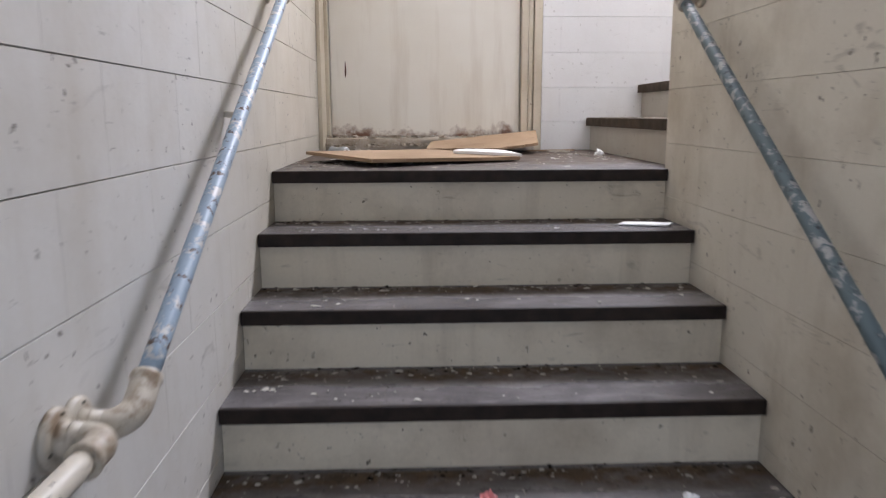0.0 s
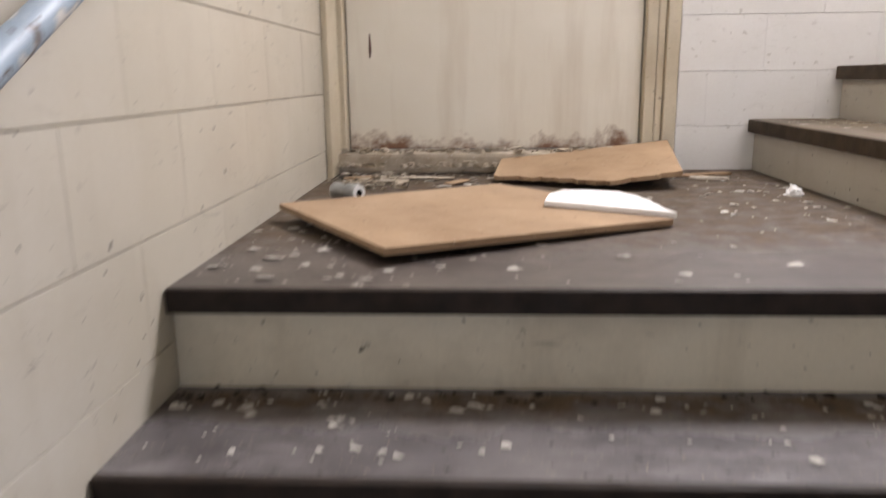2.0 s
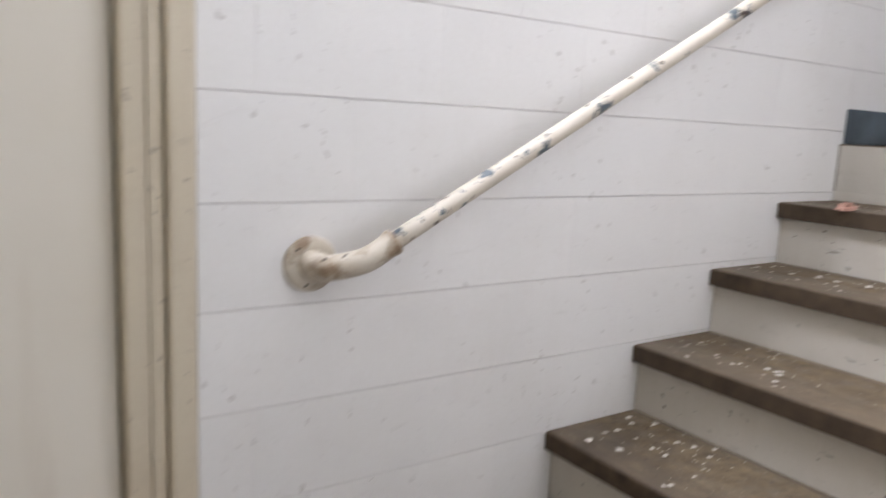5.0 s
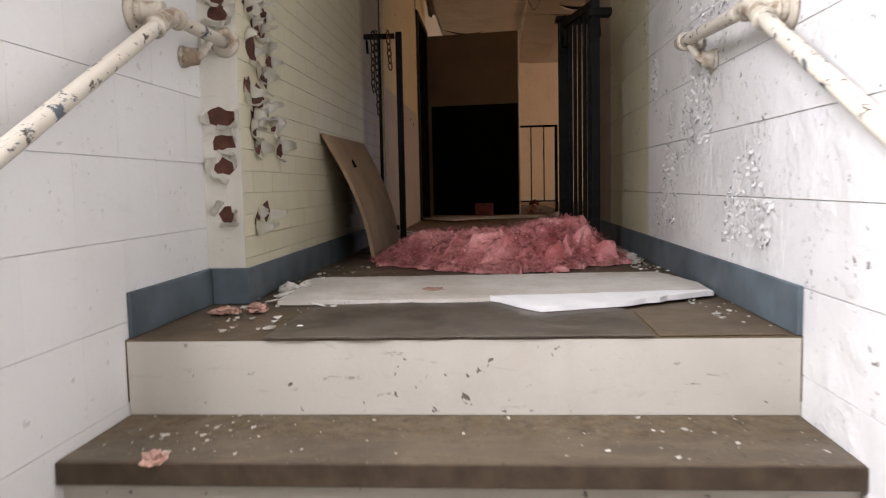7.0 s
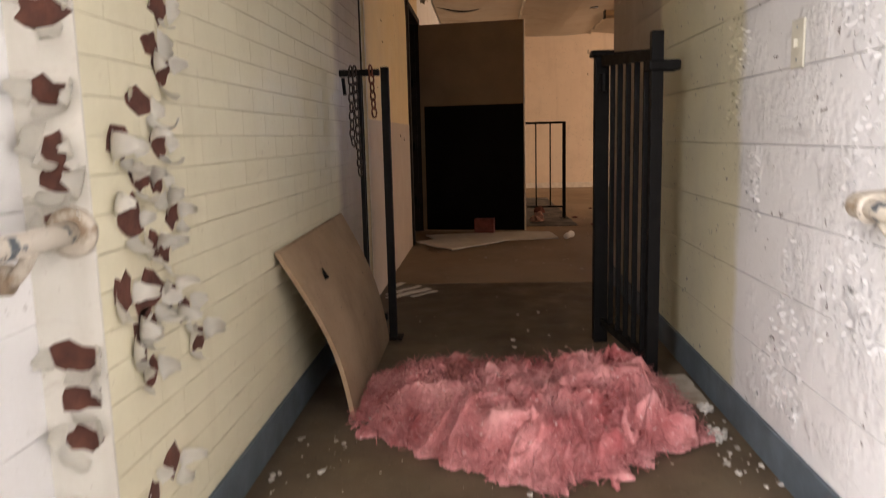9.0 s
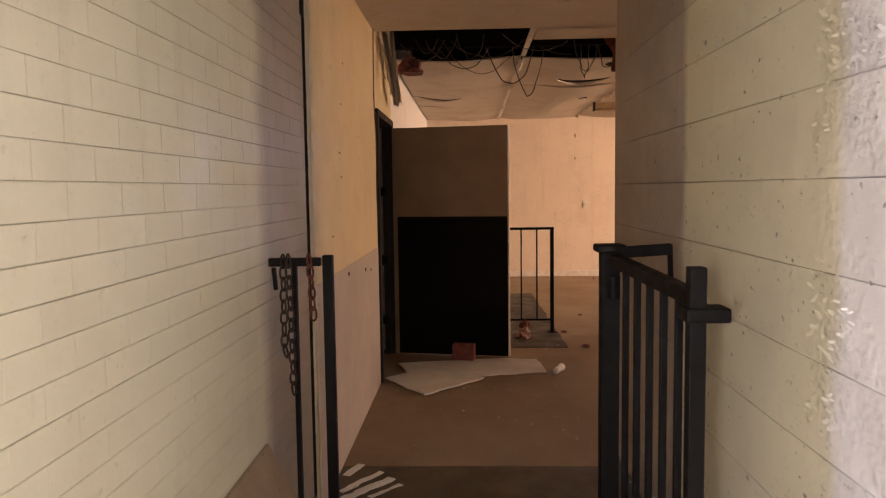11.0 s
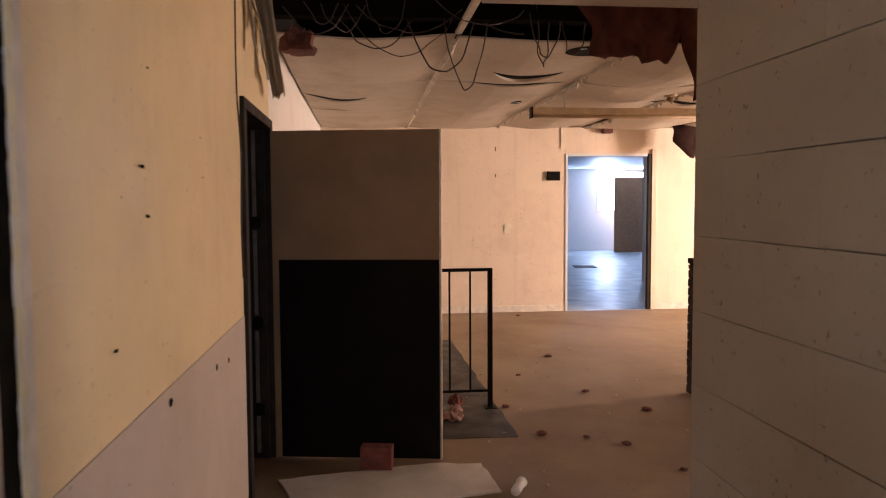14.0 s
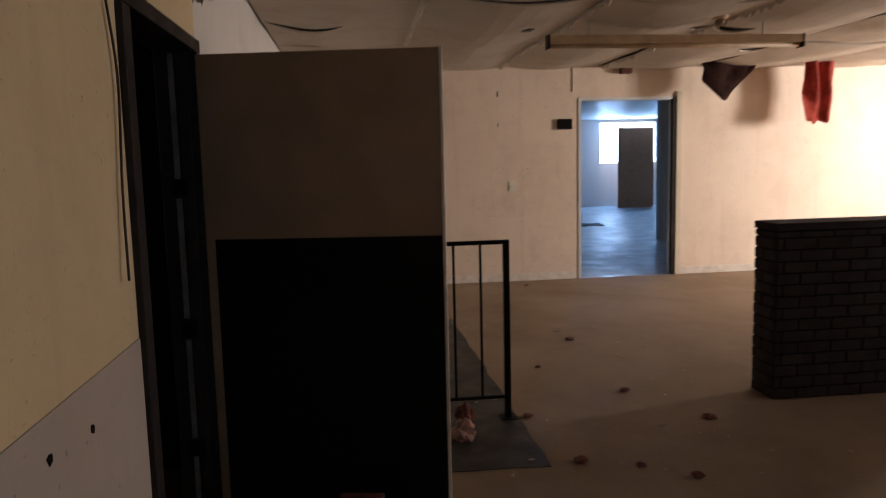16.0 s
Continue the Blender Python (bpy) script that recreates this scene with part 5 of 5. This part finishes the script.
def side_door():
    f = tagged(thing("door_2"), "two-tone door, taupe above and dark below, standing open in the hall", "door", kind="structure")
    part("jamb", boxed(8.722, 8.80, WB - 0.02, WB + 0.15, TOP, 3.208, 0.004), DARKFRAME, f, "dark scuffed door jamb")
    part("jamb", boxed(9.70, 9.778, WB - 0.02, WB + 0.15, TOP, 3.208, 0.004), DARKFRAME, f, "dark scuffed door jamb")
    part("head", boxed(8.722, 9.778, WB - 0.02, WB + 0.15, 3.21, 3.262, 0.004), DARKFRAME, f)
    part("stop", boxed(9.685, 9.699, WB + 0.02, WB + 0.06, TOP, 3.207, 0.003), DARKFRAME, f)
    for za, zb in ((1.30, 1.52), (1.60, 2.03), (2.12, 2.62), (2.70, 3.20)):
        part("jamb_strip", boxed(9.676, 9.684, 1.50, 1.522, za, zb, 0.002), JAMBGREY, f, "worn grey strip between the hinges")
    for zz in (1.525, 2.04, 2.63):
        part("hinge_leaf", boxed(9.672, 9.684, 1.47, 1.535, zz, zz + 0.07, 0.003), STEEL, f)
    h, e = Vector((9.70, 1.44, 0)), Vector((9.53, 0.435, 0))
    ang = math.degrees(math.atan2((e - h).y, (e - h).x))
    length = (e - h).length
    m = pose(h.x, h.y, TOP + 0.012, 0, 0, ang)
    leaf = part("door_leaf", boxed(0.03, length - 0.010, -0.02, 0.02, 0, 1.923, 0.003), TAUPE, f, "taupe painted door leaf")
    leaf.matrix_basis = m
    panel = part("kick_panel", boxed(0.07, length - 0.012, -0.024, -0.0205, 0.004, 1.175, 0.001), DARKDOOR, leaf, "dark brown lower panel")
    edge = part("door_edge", boxed(length - 0.0095, length + 0.002, -0.0255, 0.021, 0, 1.925, 0.001), PALEEDGE, leaf, "pale worn door edge")
    for zz in (0.25, 1.0, 1.7):
        k = part("hinge", tube(bmesh.new(), [(0.012, -0.018, zz), (0.012, -0.018, zz + 0.09)], 0.009, 10), DARKFRAME, leaf)


side_door()


def railing():
    g = tagged(thing("metal_railing"), "low black steel railing behind the open door", "railing")
    x = 10.61
    bar("post", (x, -0.035, TOP), (x, -0.035, 2.295), 0.035, g)
    bar("top_rail", (x, -0.018, 2.283), (x, 1.2, 2.283), 0.024, g)
    bar("bottom_rail", (x, -0.018, 1.387), (x, 1.2, 1.387), 0.018, g)
    for k in range(8):
        y = 0.112 + k * 0.152
        bar("baluster", (x, y, 1.396), (x, y, 2.271), 0.014, g)
    bar("post", (x, 1.215, TOP), (x, 1.215, 2.295), 0.035, g)
    part("foot_plate", boxed(x - 0.05, x + 0.05, -0.08, 0.01, TOP, TOP + 0.007, 0.002), STEEL, g)


railing()
# Thin dark sheet laid where shadow falls on the hall floor.
loose_sheet("floor_sheet", ragged([(9.9, -0.1), (13.3, -0.06), (13.3, 1.40), (9.95, 1.40)], 0.01, 0.2, 31), 0.003, (TOP - 0.001, 0, 0), FLOORSHADE, "dark sheet standing for the shadow on the floor under the railing", "floor sheet")
litter("glass_wool_tuft", 10.35, 0.27, TOP, 0.07, TUFT, "small lump of pink glass wool beside the railing", 8, 0.9)
litter("dark_scrap", 10.45, 0.24, TOP + 0.08, 0.05, WOOL_D, "dark lump of glass wool beside the railing", 33, 0.9)
for i, (x, y) in enumerate(((11.57, -0.45), (10.95, -0.86), (9.93, -0.26), (9.83, -0.53), (9.67, -0.74), (10.39, -1.15), (14.9, -1.15), (10.6, -0.15), (12.3, -0.9), (9.2, -0.9), (8.5, -0.6))):
    litter("wool_scrap", x, y, TOP, 0.022 + 0.006 * (i % 3), WOOL_D, "brown scrap on the dusty hall floor", 40 + i, 0.3)
loose_sheet("fallen_sheet", ragged([(8.79, 1.40), (8.34, 1.08), (8.78, 0.67), (9.05, 1.12)], 0.01, 0.06, 34), 0.012, (TOP + 0.012, 0, 0), WHITEBOARD, "fallen white ceiling panel in front of a door", "board")
loose_sheet("fallen_sheet", ragged([(9.30, 1.36), (8.80, 1.2), (9.0, 0.18), (9.42, 0.22), (9.46, 0.5)], 0.01, 0.06, 35), 0.011, (TOP + 0.0005, 0, 0), WHITEBOARD, "fallen white ceiling panel at the foot of a door", "board")
blk = tagged(part("red_brick", boxed(-0.045, 0.045, -0.09, 0.09, 0, 0.13, 0.006), REDBLOCK), "dull red brick standing before the dark door", "brick")
blk.matrix_world = pose(9.42, 0.82, TOP + 0.012, 0, 0, -10)
cup = tagged(thing("paper_cup", 9.0, 0.09, TOP + 0.03), "crushed white paper cup lying on the hall floor", "cup")
part("cup_body", tube(bmesh.new(), [(-0.06, 0.03, -0.002), (-0.02, 0.01, 0), (0.02, -0.01, 0.0), (0.055, -0.028, 0.002)], [0.024, 0.026, 0.022, 0.029], 16), FOAM, cup, "", True)
part("cup_rim", tube(bmesh.new(), [(0.054, -0.0275, 0.002), (0.058, -0.0295, 0.002)], [0.0305, 0.0305], 16), FOAM, cup, "rolled paper rim")
hs = tagged(thing("light_switch", XF, -1.07, 2.41), "pale switch plate on the hall's far wall", "switch")
part("plate", boxed(-0.009, -0.001, -0.04, 0.04, -0.06, 0.06, 0.003), SWITCH, hs)
part("toggle", boxed(-0.02, -0.009, -0.006, 0.006, -0.012, 0.012, 0.002), SWITCH, hs)
tagged(part("conduit", boxed(XF - 0.014, XF - 0.001, -1.826, -1.812, 3.50, 3.80, 0.003), PALEEDGE), "thin conduit running down above the doorway", "conduit")
for za, zb in ((3.11, 3.15), (3.46, 3.52)):
    tagged(part("wall_gouge", boxed(XF - 0.004, XF - 0.0005, -0.914, -0.902, za, zb, 0.001), DARKFRAME), "dark vertical scratch in the hall wall", "gouge")
# Pale strips laid in place of a striped light patch on the floor.
for i, (x, y, l, w, a) in enumerate(((6.78, 1.26, 0.34, 0.05, -38), (6.87, 1.30, 0.30, 0.035, -34), (6.76, 1.17, 0.20, 0.03, -42), (7.02, 1.36, 0.16, 0.04, -20))):
    pl = ragged([(-l / 2, -w / 2), (l / 2, -w / 2), (l / 2, w / 2), (-l / 2, w / 2)], 0.008, 0.04, 90 + i)
    st = loose_sheet("paper_strip", pl, 0.003, (0, 0, 0), WHITEBOARD, "pale strip standing for a striped light patch on the floor where corridor meets hall", "paper")
    st.matrix_world = pose(x, y, TOP + 0.001, 0, 0, a)
flakes("hall_crumbs", [(8.3, 9.5, -0.3, 1.3, TOP, 60), (9.5, 13.0, -1.6, 0.2, TOP, 110), (7.2, 9.0, 0.1, 1.3, TOP, 40)], 809, "small crumbs of plaster and dirt on the hall floor", RUBBLE, 0.002, 0.004, 0.018)


def planter():
    p = tagged(thing("brick_planter"), "low dark brick divider in the hall", "divider")
    x0, x1, y0, y1, zt = 10.61, 10.85, -3.7, -1.66, 2.33
    part("core", boxed(x0 + 0.008, x1 - 0.008, y0 + 0.008, y1 - 0.008, TOP, zt - 0.045), DARKVOID, p)
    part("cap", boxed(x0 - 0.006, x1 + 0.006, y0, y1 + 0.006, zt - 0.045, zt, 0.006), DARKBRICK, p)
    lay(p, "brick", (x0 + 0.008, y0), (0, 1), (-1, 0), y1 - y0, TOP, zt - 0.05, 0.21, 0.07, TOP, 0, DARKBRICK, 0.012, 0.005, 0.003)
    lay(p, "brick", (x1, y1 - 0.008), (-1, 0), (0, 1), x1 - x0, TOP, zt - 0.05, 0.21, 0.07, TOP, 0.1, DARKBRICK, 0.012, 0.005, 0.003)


def far_doorway():
    d = tagged(thing("doorway"), "open doorway with a dull metal frame to a daylit room", "doorway", kind="structure")
    part("jamb", boxed(XF - 0.02, XF + 0.05, -3.10, -3.055, TOP, 3.43, 0.004), DARKFRAME, d)
    part("reveal", boxed(XF + 0.051, XF + 0.16, -3.10, -3.08, TOP, 3.43, 0.002), FARPAINT, d)
    part("casing", boxed(XF - 0.03, XF - 0.001, -3.17, -3.102, TOP, 3.49, 0.004), TRIM, d)
    part("jamb", boxed(XF - 0.012, XF + 0.16, -1.915, -1.88, TOP, 3.43, 0.004), FARPAINT, d)
    part("head", boxed(XF - 0.012, XF + 0.16, -3.043, -1.917, 3.395, 3.43, 0.004), FARPAINT, d)


far_doorway()
sg = tagged(thing("wall_box", XF, -1.71, 3.124), "small dark box fixed beside the doorway", "box")
part("case", boxed(-0.035, -0.001, -0.09, 0.09, -0.062, 0.062, 0.004), DARKDOOR, sg)
sc = tagged(thing("wall_lamp", XF, -2.45, 3.80), "small reddish fixture above the doorway", "lamp")
part("housing", boxed(-0.10, -0.001, -0.07, 0.07, -0.10, 0.04, 0.02), BRICKRED, sc)

tl = tagged(thing("tube_lamp", 12.14, -1.71, 3.62), "long tan tube lamp hanging under the sagging ceiling", "lamp")
part("housing", boxed(-0.045, 0.045, -1.02, 1.02, -0.03, 0.035, 0.015), TUBEM, tl)
part("tube", tube(bmesh.new(), [(0, -1.0, -0.045), (0, 1.0, -0.045)], 0.018, 12), TUBEM, tl, "", True)
for yy in (-1.025, 1.01):
    part("end_cap", boxed(-0.047, 0.047, yy, yy + 0.018, -0.065, 0.038, 0.004), DARKFRAME, tl)
for yy in (-0.7, 0.7):
    part("hanger", tube(bmesh.new(), [(0, yy, 0.03), (0, yy, 0.15)], 0.006, 8), ALU, tl)


def smoke_cup(x, y, z):
    s = tagged(thing("ceiling_fixture", x, y, z), "small round fixture on the sagging ceiling", "fixture")
    part("base", tube(bmesh.new(), [(0, 0, 0.05), (0, 0, 0.0), (0, 0, -0.01)], [0.06, 0.06, 0.045], 20), TUBEM, s, "", True)
    part("bulb", tube(bmesh.new(), [(0, 0, -0.01), (0, 0, -0.03), (0, 0, -0.045), (0, 0, -0.055)], [0.03, 0.036, 0.028, 0.01], 14), TAUPE, s, "", True)


smoke_cup(11.95, -1.96, ceiling_height(11.95, -1.96) - 0.01)


def rag(name, label, x, y, ztop, w, h, lean, material, seed, tip=None, torn=0.25):
    """A hanging, creased sheet of wool or felt."""
    rng = random.Random(seed)
    bm = bmesh.new()
    rows = []
    for i in range(15):
        f = i / 14
        row = []
        for j in range(13):
            g = j / 12 - 0.5
            n = noise.noise(Vector((f * 2.3 + seed, g * 4, 0)))
            width = w * (1 - (0.35 if torn > 0.2 else 0.15) * f + torn * n * f)
            drop = h * f * (1 + torn * noise.noise(Vector((g * 5, seed * 1.7, 0))))
            if tip is not None:
                drop *= 1 - 0.9 * abs(g - tip) / (0.5 + abs(tip))
            row.append(bm.verts.new((x + lean[0] * f + 0.10 * n + 0.04 * math.sin(g * 14 + seed), y + lean[1] * f + g * width, ztop - drop)))
        rows.append(row)
    for a, b in zip(rows, rows[1:]):
        for j in range(12):
            bm.faces.new((a[j], a[j + 1], b[j + 1], b[j]))
    bmesh.ops.solidify(bm, geom=bm.faces[:], thickness=0.03)
    bmesh.ops.recalc_face_normals(bm, faces=bm.faces)
    tagged(part(name, bm, material, None, "", True), label, "insulation")


rag("hanging_felt", "dark torn felt hanging from the ceiling", 14.82, -3.66, 3.96, 0.92, 0.66, (0, 0.03), DARKFELT, 1, 0.2, 0.05)
rag("hanging_glass_wool", "red glass wool batt hanging from the ceiling", 14.80, -4.64, 3.96, 0.42, 0.88, (0.0, 0.0), REDWOOL, 3, None, 0.08)
rag("hanging_felt", "dark torn felt hanging in the broken ceiling", 9.2, -0.58, 3.96, 0.7, 0.42, (0.05, 0.0), WOOL_D, 4)
rag("hanging_felt", "brown glass wool sagging from the broken ceiling", 9.2, -1.15, 3.96, 0.8, 0.55, (0.0, -0.05), WOOL_D, 5)
rag("hanging_felt", "torn strips hanging above a door frame", 9.0, 1.36, 3.86, 0.10, 0.5, (0.5, -0.02), CEILING, 6)
litter("glass_wool_clump", 9.66, 1.24, 3.64, 0.10, WOOL_D, "dark tangle of wool in the ceiling corner", 12, 1.0)


def cables():
    def wire(a, b, drop, r, seed):
        rng = random.Random(seed)
        a, b = Vector(a), Vector(b)
        pts = []
        for k in range(9):
            f = k / 8
            pts.append(a.lerp(b, f) + Vector((0.02 * rng.uniform(-1, 1), 0.014 * rng.uniform(-1, 1), -drop * math.sin(math.pi * f) ** 0.8)))
        tagged(part("cable", tube(bmesh.new(), curve(pts, 4), r, 6), WIRE, None, "", True), "thin dark cable hanging in a loop from the broken ceiling", "cable", "cables in the broken ceiling")

    wire((9.75, 0.62, 3.9), (9.78, 0.18, 3.9), 0.34, 0.005, 1)
    wire((9.75, 1.02, 3.88), (9.75, 0.55, 3.9), 0.20, 0.004, 2)
    wire((9.7, -0.12, 3.9), (9.7, -0.32, 3.9), 0.26, 0.004, 3)
    wire((9.72, -0.30, 3.9), (9.75, -0.5, 3.9), 0.22, 0.004, 4)
    wire((9.6, 0.9, 3.9), (9.65, 0.3, 3.9), 0.14, 0.004, 5)
    wire((9.5, 1.3, 3.86), (9.6, 0.95, 3.9), 0.16, 0.004, 6)
    wire((9.4, 0.5, 3.9), (9.7, -0.1, 3.92), 0.12, 0.004, 7)
    wire((9.75, 0.35, 4.0), (9.82, -0.1, 3.8), 0.05, 0.006, 8)
    wire((9.72, 0.40, 3.95), (9.76, 0.12, 3.95), 0.50, 0.004, 9)
    wire((9.70, -0.16, 3.95), (9.74, -0.26, 3.95), 0.36, 0.004, 10)
    wire((9.66, 0.98, 3.92), (9.72, 0.30, 3.95), 0.30, 0.003, 11)
    wire((9.62, 1.20, 3.92), (9.66, 1.00, 3.92), 0.12, 0.004, 12)
    wire((9.60, 1.10, 3.90), (9.70, 0.86, 3.92), 0.15, 0.004, 13)
    wire((9.55, 0.85, 3.94), (9.62, 0.62, 3.94), 0.20, 0.003, 14)
    pts = [(8.62, WB - 0.01, 3.8), (8.58, WB - 0.012, 3.5), (8.60, WB - 0.01, 3.25), (8.66, WB - 0.012, 3.0), (8.63, WB - 0.012, 2.7), (8.60, WB - 0.02, 2.45)]
    tagged(part("cable", tube(bmesh.new(), curve(pts), 0.004, 6), WIRE, None, "", True), "thin dark cable hanging down the plaster wall", "cable")


cables()
for i, (x, z) in enumerate(((7.396, 2.222), (8.05, 2.174), (7.193, 2.872), (7.262, 3.126), (7.889, 2.867), (6.952, 2.455), (7.229, 2.747), (8.29, 2.15), (7.35, 3.35), (7.86, 3.0))):
    bm = bmesh.new()
    rng = random.Random(i)
    w, h = (0.02, 0.017) if i in (0, 1, 7) else (rng.uniform(0.004, 0.018), rng.uniform(0.002, 0.006))
    ring = [(x + math.cos(a) * w * rng.uniform(0.5, 1.2), z + math.sin(a) * h * rng.uniform(0.5, 1.2)) for a in (6.283 * k / 7 for k in range(7))]
    lo, hi = [bm.verts.new((p, WB - 0.004, q)) for p, q in ring], [bm.verts.new((x + (p - x) * 0.8, WB - 0.0065, z + (q - z) * 0.8)) for p, q in ring]
    bm.faces.new(hi)
    for k in range(7):
        bm.faces.new((lo[k], lo[(k + 1) % 7], hi[(k + 1) % 7], hi[k]))
    tagged(part("plaster_nick", bm, DARKVOID), "dark nick in the plaster wall", "nick")
# Black strip almost flush with the brick paints the depth of the joint.
structure("trim_crack", boxed(6.471, 6.534, YL + 0.001, YL + 0.1, TOP, 3.9), DARKVOID, "near-black strip standing for the open joint between brick and plaster", "trim")



def ragged_edge():
    """The torn edge of the plaster beside the open joint."""
    rng = random.Random(417)
    bm = bmesh.new()
    rows, z = [], TOP + 0.002
    while z < 3.9:
        w = 0.010 + 0.016 * rng.random() + 0.008 * noise.noise(Vector((z * 9, 0, 4)))
        rows.append([bm.verts.new((6.536 - w, WB - 0.004, z)), bm.verts.new((6.548, WB - 0.006, z)), bm.verts.new((6.548, WB - 0.001, z)), bm.verts.new((6.538 - w * 0.5, WB + 0.02, z))])
        z += rng.uniform(0.01, 0.03)
    for a, b in zip(rows, rows[1:]):
        for k in range(3):
            bm.faces.new((a[k], b[k], b[k + 1], a[k + 1]))
    structure("trim_torn_edge", bm, PALEEDGE, "torn pale plaster edge beside the open joint", "trim")


ragged_edge()


def torn_plaster():
    """Strips of lath paper and plaster hanging above the door head."""
    rng = random.Random(52)
    for k in range(4):
        x, top, length = 8.86 + 0.22 * k + rng.uniform(-0.04, 0.04), 3.80 - rng.uniform(0, 0.06), rng.uniform(0.15, 0.36)
        w = rng.uniform(0.04, 0.09)
        bm = bmesh.new()
        rows = []
        for j in range(9):
            f = j / 8
            off = 0.012 + 0.05 * f * rng.uniform(0.5, 1.0)
            rows.append([bm.verts.new((x + t * w * (1 - 0.5 * f) + 0.03 * math.sin(f * 3 + k), WB - off - 0.008 * abs(t), top - length * f)) for t in (-1, 0, 1)])
        for a, b in zip(rows, rows[1:]):
            for i in range(2):
                bm.faces.new((a[i], a[i + 1], b[i + 1], b[i]))
        bmesh.ops.solidify(bm, geom=bm.faces[:], thickness=0.003)
        tagged(part("plaster_strip", bm, (CEILING, PLASTER, PALEEDGE)[k % 3], None, "", True), "torn strip of plaster hanging over the door head", "plaster strip", "torn strips over the door")


torn_plaster()

# ---- far room ----
wf = tagged(thing("window_1", 27.45, -7.1, 3.075), "bright window at the end of the far room", "window", kind="structure")
part("window_frame", boxed(-0.05, 0.05, -0.9, -0.84, -0.625, 0.625, 0.005), FARPAINT, wf)
part("window_frame", boxed(-0.05, 0.05, 0.84, 0.9, -0.625, 0.625, 0.005), FARPAINT, wf)
part("window_frame", boxed(-0.05, 0.05, -0.839, 0.839, 0.57, 0.625, 0.005), FARPAINT, wf)
part("window_frame", boxed(-0.05, 0.05, -0.839, 0.839, -0.625, -0.57, 0.005), FARPAINT, wf)
bp = tagged(part("brown_board", boxed(-0.03, 0.03, -0.52, 0.52, 0, 2.22, 0.006), BROWNBOARD), "tall brown board standing before a window", "board")
bp.matrix_world = pose(26.6, -7.02, TOP - 0.002, 0, 0, 3)
structure("wall_far_partition", boxed(18.75, 18.9, -7.5, -4.40, TOP, 3.75), FARPAINT, "pale partition in the far room", "wall")
loose_sheet("dark_patch", ragged([(21.6, -4.4), (22.2, -4.5), (22.3, -4.0), (21.7, -3.9)], 0.05, 0.1, 60), 0.01, (TOP, 0, 0), DARKDOOR, "dark scrap on the far room's floor", "litter")
structure("backdrop_window", boxed(28.4, 28.42, -9.0, -5.2, 1.5, 4.4), SKYPANE, "white daylight outside the far window", "backdrop")

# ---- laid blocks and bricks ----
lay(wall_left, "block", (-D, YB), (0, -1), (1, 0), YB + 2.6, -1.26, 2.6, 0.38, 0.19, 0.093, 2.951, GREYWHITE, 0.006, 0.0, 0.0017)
lay(wall_mid, "block", (W + D, -2.6), (0, 1), (-1, 0), 2.6 + YR, -1.26, 1.6, 0.38, 0.19, 0.093, 0.1, CREAM, 0.006, 0.0, 0.0007)
lay(wall_back, "block", (JOG, YB + D), (-1, 0), (0, -1), JOG - 1.221, 0.0, 3.4, 0.38, 0.19, 0.916, 0.12, WHITE, 0.006, 0.0, 0.0009, skip=lambda u, z: 1.3 < JOG - u < 2.32 and 2.12 < z < 3.32)
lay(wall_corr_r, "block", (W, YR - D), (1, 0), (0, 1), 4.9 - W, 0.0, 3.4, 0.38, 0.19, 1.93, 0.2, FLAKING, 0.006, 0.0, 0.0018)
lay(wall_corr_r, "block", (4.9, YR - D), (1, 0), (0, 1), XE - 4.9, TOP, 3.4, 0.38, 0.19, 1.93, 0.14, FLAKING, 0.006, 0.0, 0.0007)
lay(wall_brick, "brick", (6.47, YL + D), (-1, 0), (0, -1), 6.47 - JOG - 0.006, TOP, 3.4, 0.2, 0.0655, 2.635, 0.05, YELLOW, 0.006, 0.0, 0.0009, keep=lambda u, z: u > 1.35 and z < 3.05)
planter()


def wall_flakes():
    """Small curls of loose paint standing off the flaking wall in clusters."""
    rng = random.Random(77)
    vs, fs = [], []
    while len(fs) < 3600:
        x, z = rng.uniform(3.0, 4.95), rng.uniform(1.42, 3.3)
        if noise.noise(Vector((x * 2.1, z * 2.1, 3))) + 0.4 * noise.noise(Vector((x * 6, z * 6, 9))) < 0.12:
            continue
        s = rng.uniform(0.003, 0.011)
        a, lift = rng.uniform(0, 6.283), rng.uniform(0.002, 0.009)
        c, d = math.cos(a), math.sin(a)
        ring = [(-1, -0.7 * rng.uniform(0.5, 1)), (-1, 0.6 * rng.uniform(0.5, 1)), (0.1, 0.8 * rng.uniform(0.6, 1)), (0.9, 0.4), (1.0, -0.5 * rng.random()), (0, -0.9 * rng.uniform(0.5, 1))]
        n = len(vs)
        for u, v in ring:
            px, pz = (u * c - v * d) * s, (u * d + v * c) * s
            vs.append((x + px, YR + 0.0008 + lift * max(0, (u + 1) / 2) ** 1.5, z + pz))
        fs.append(tuple(range(n, n + 6)))
    me = bpy.data.meshes.new("loose_paint")
    me.from_pydata(vs, [], fs)
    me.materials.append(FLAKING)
    tagged(new("loose_paint", me), "countless loose flakes of white paint on the wall", "paint", kind="stuff")


wall_flakes()
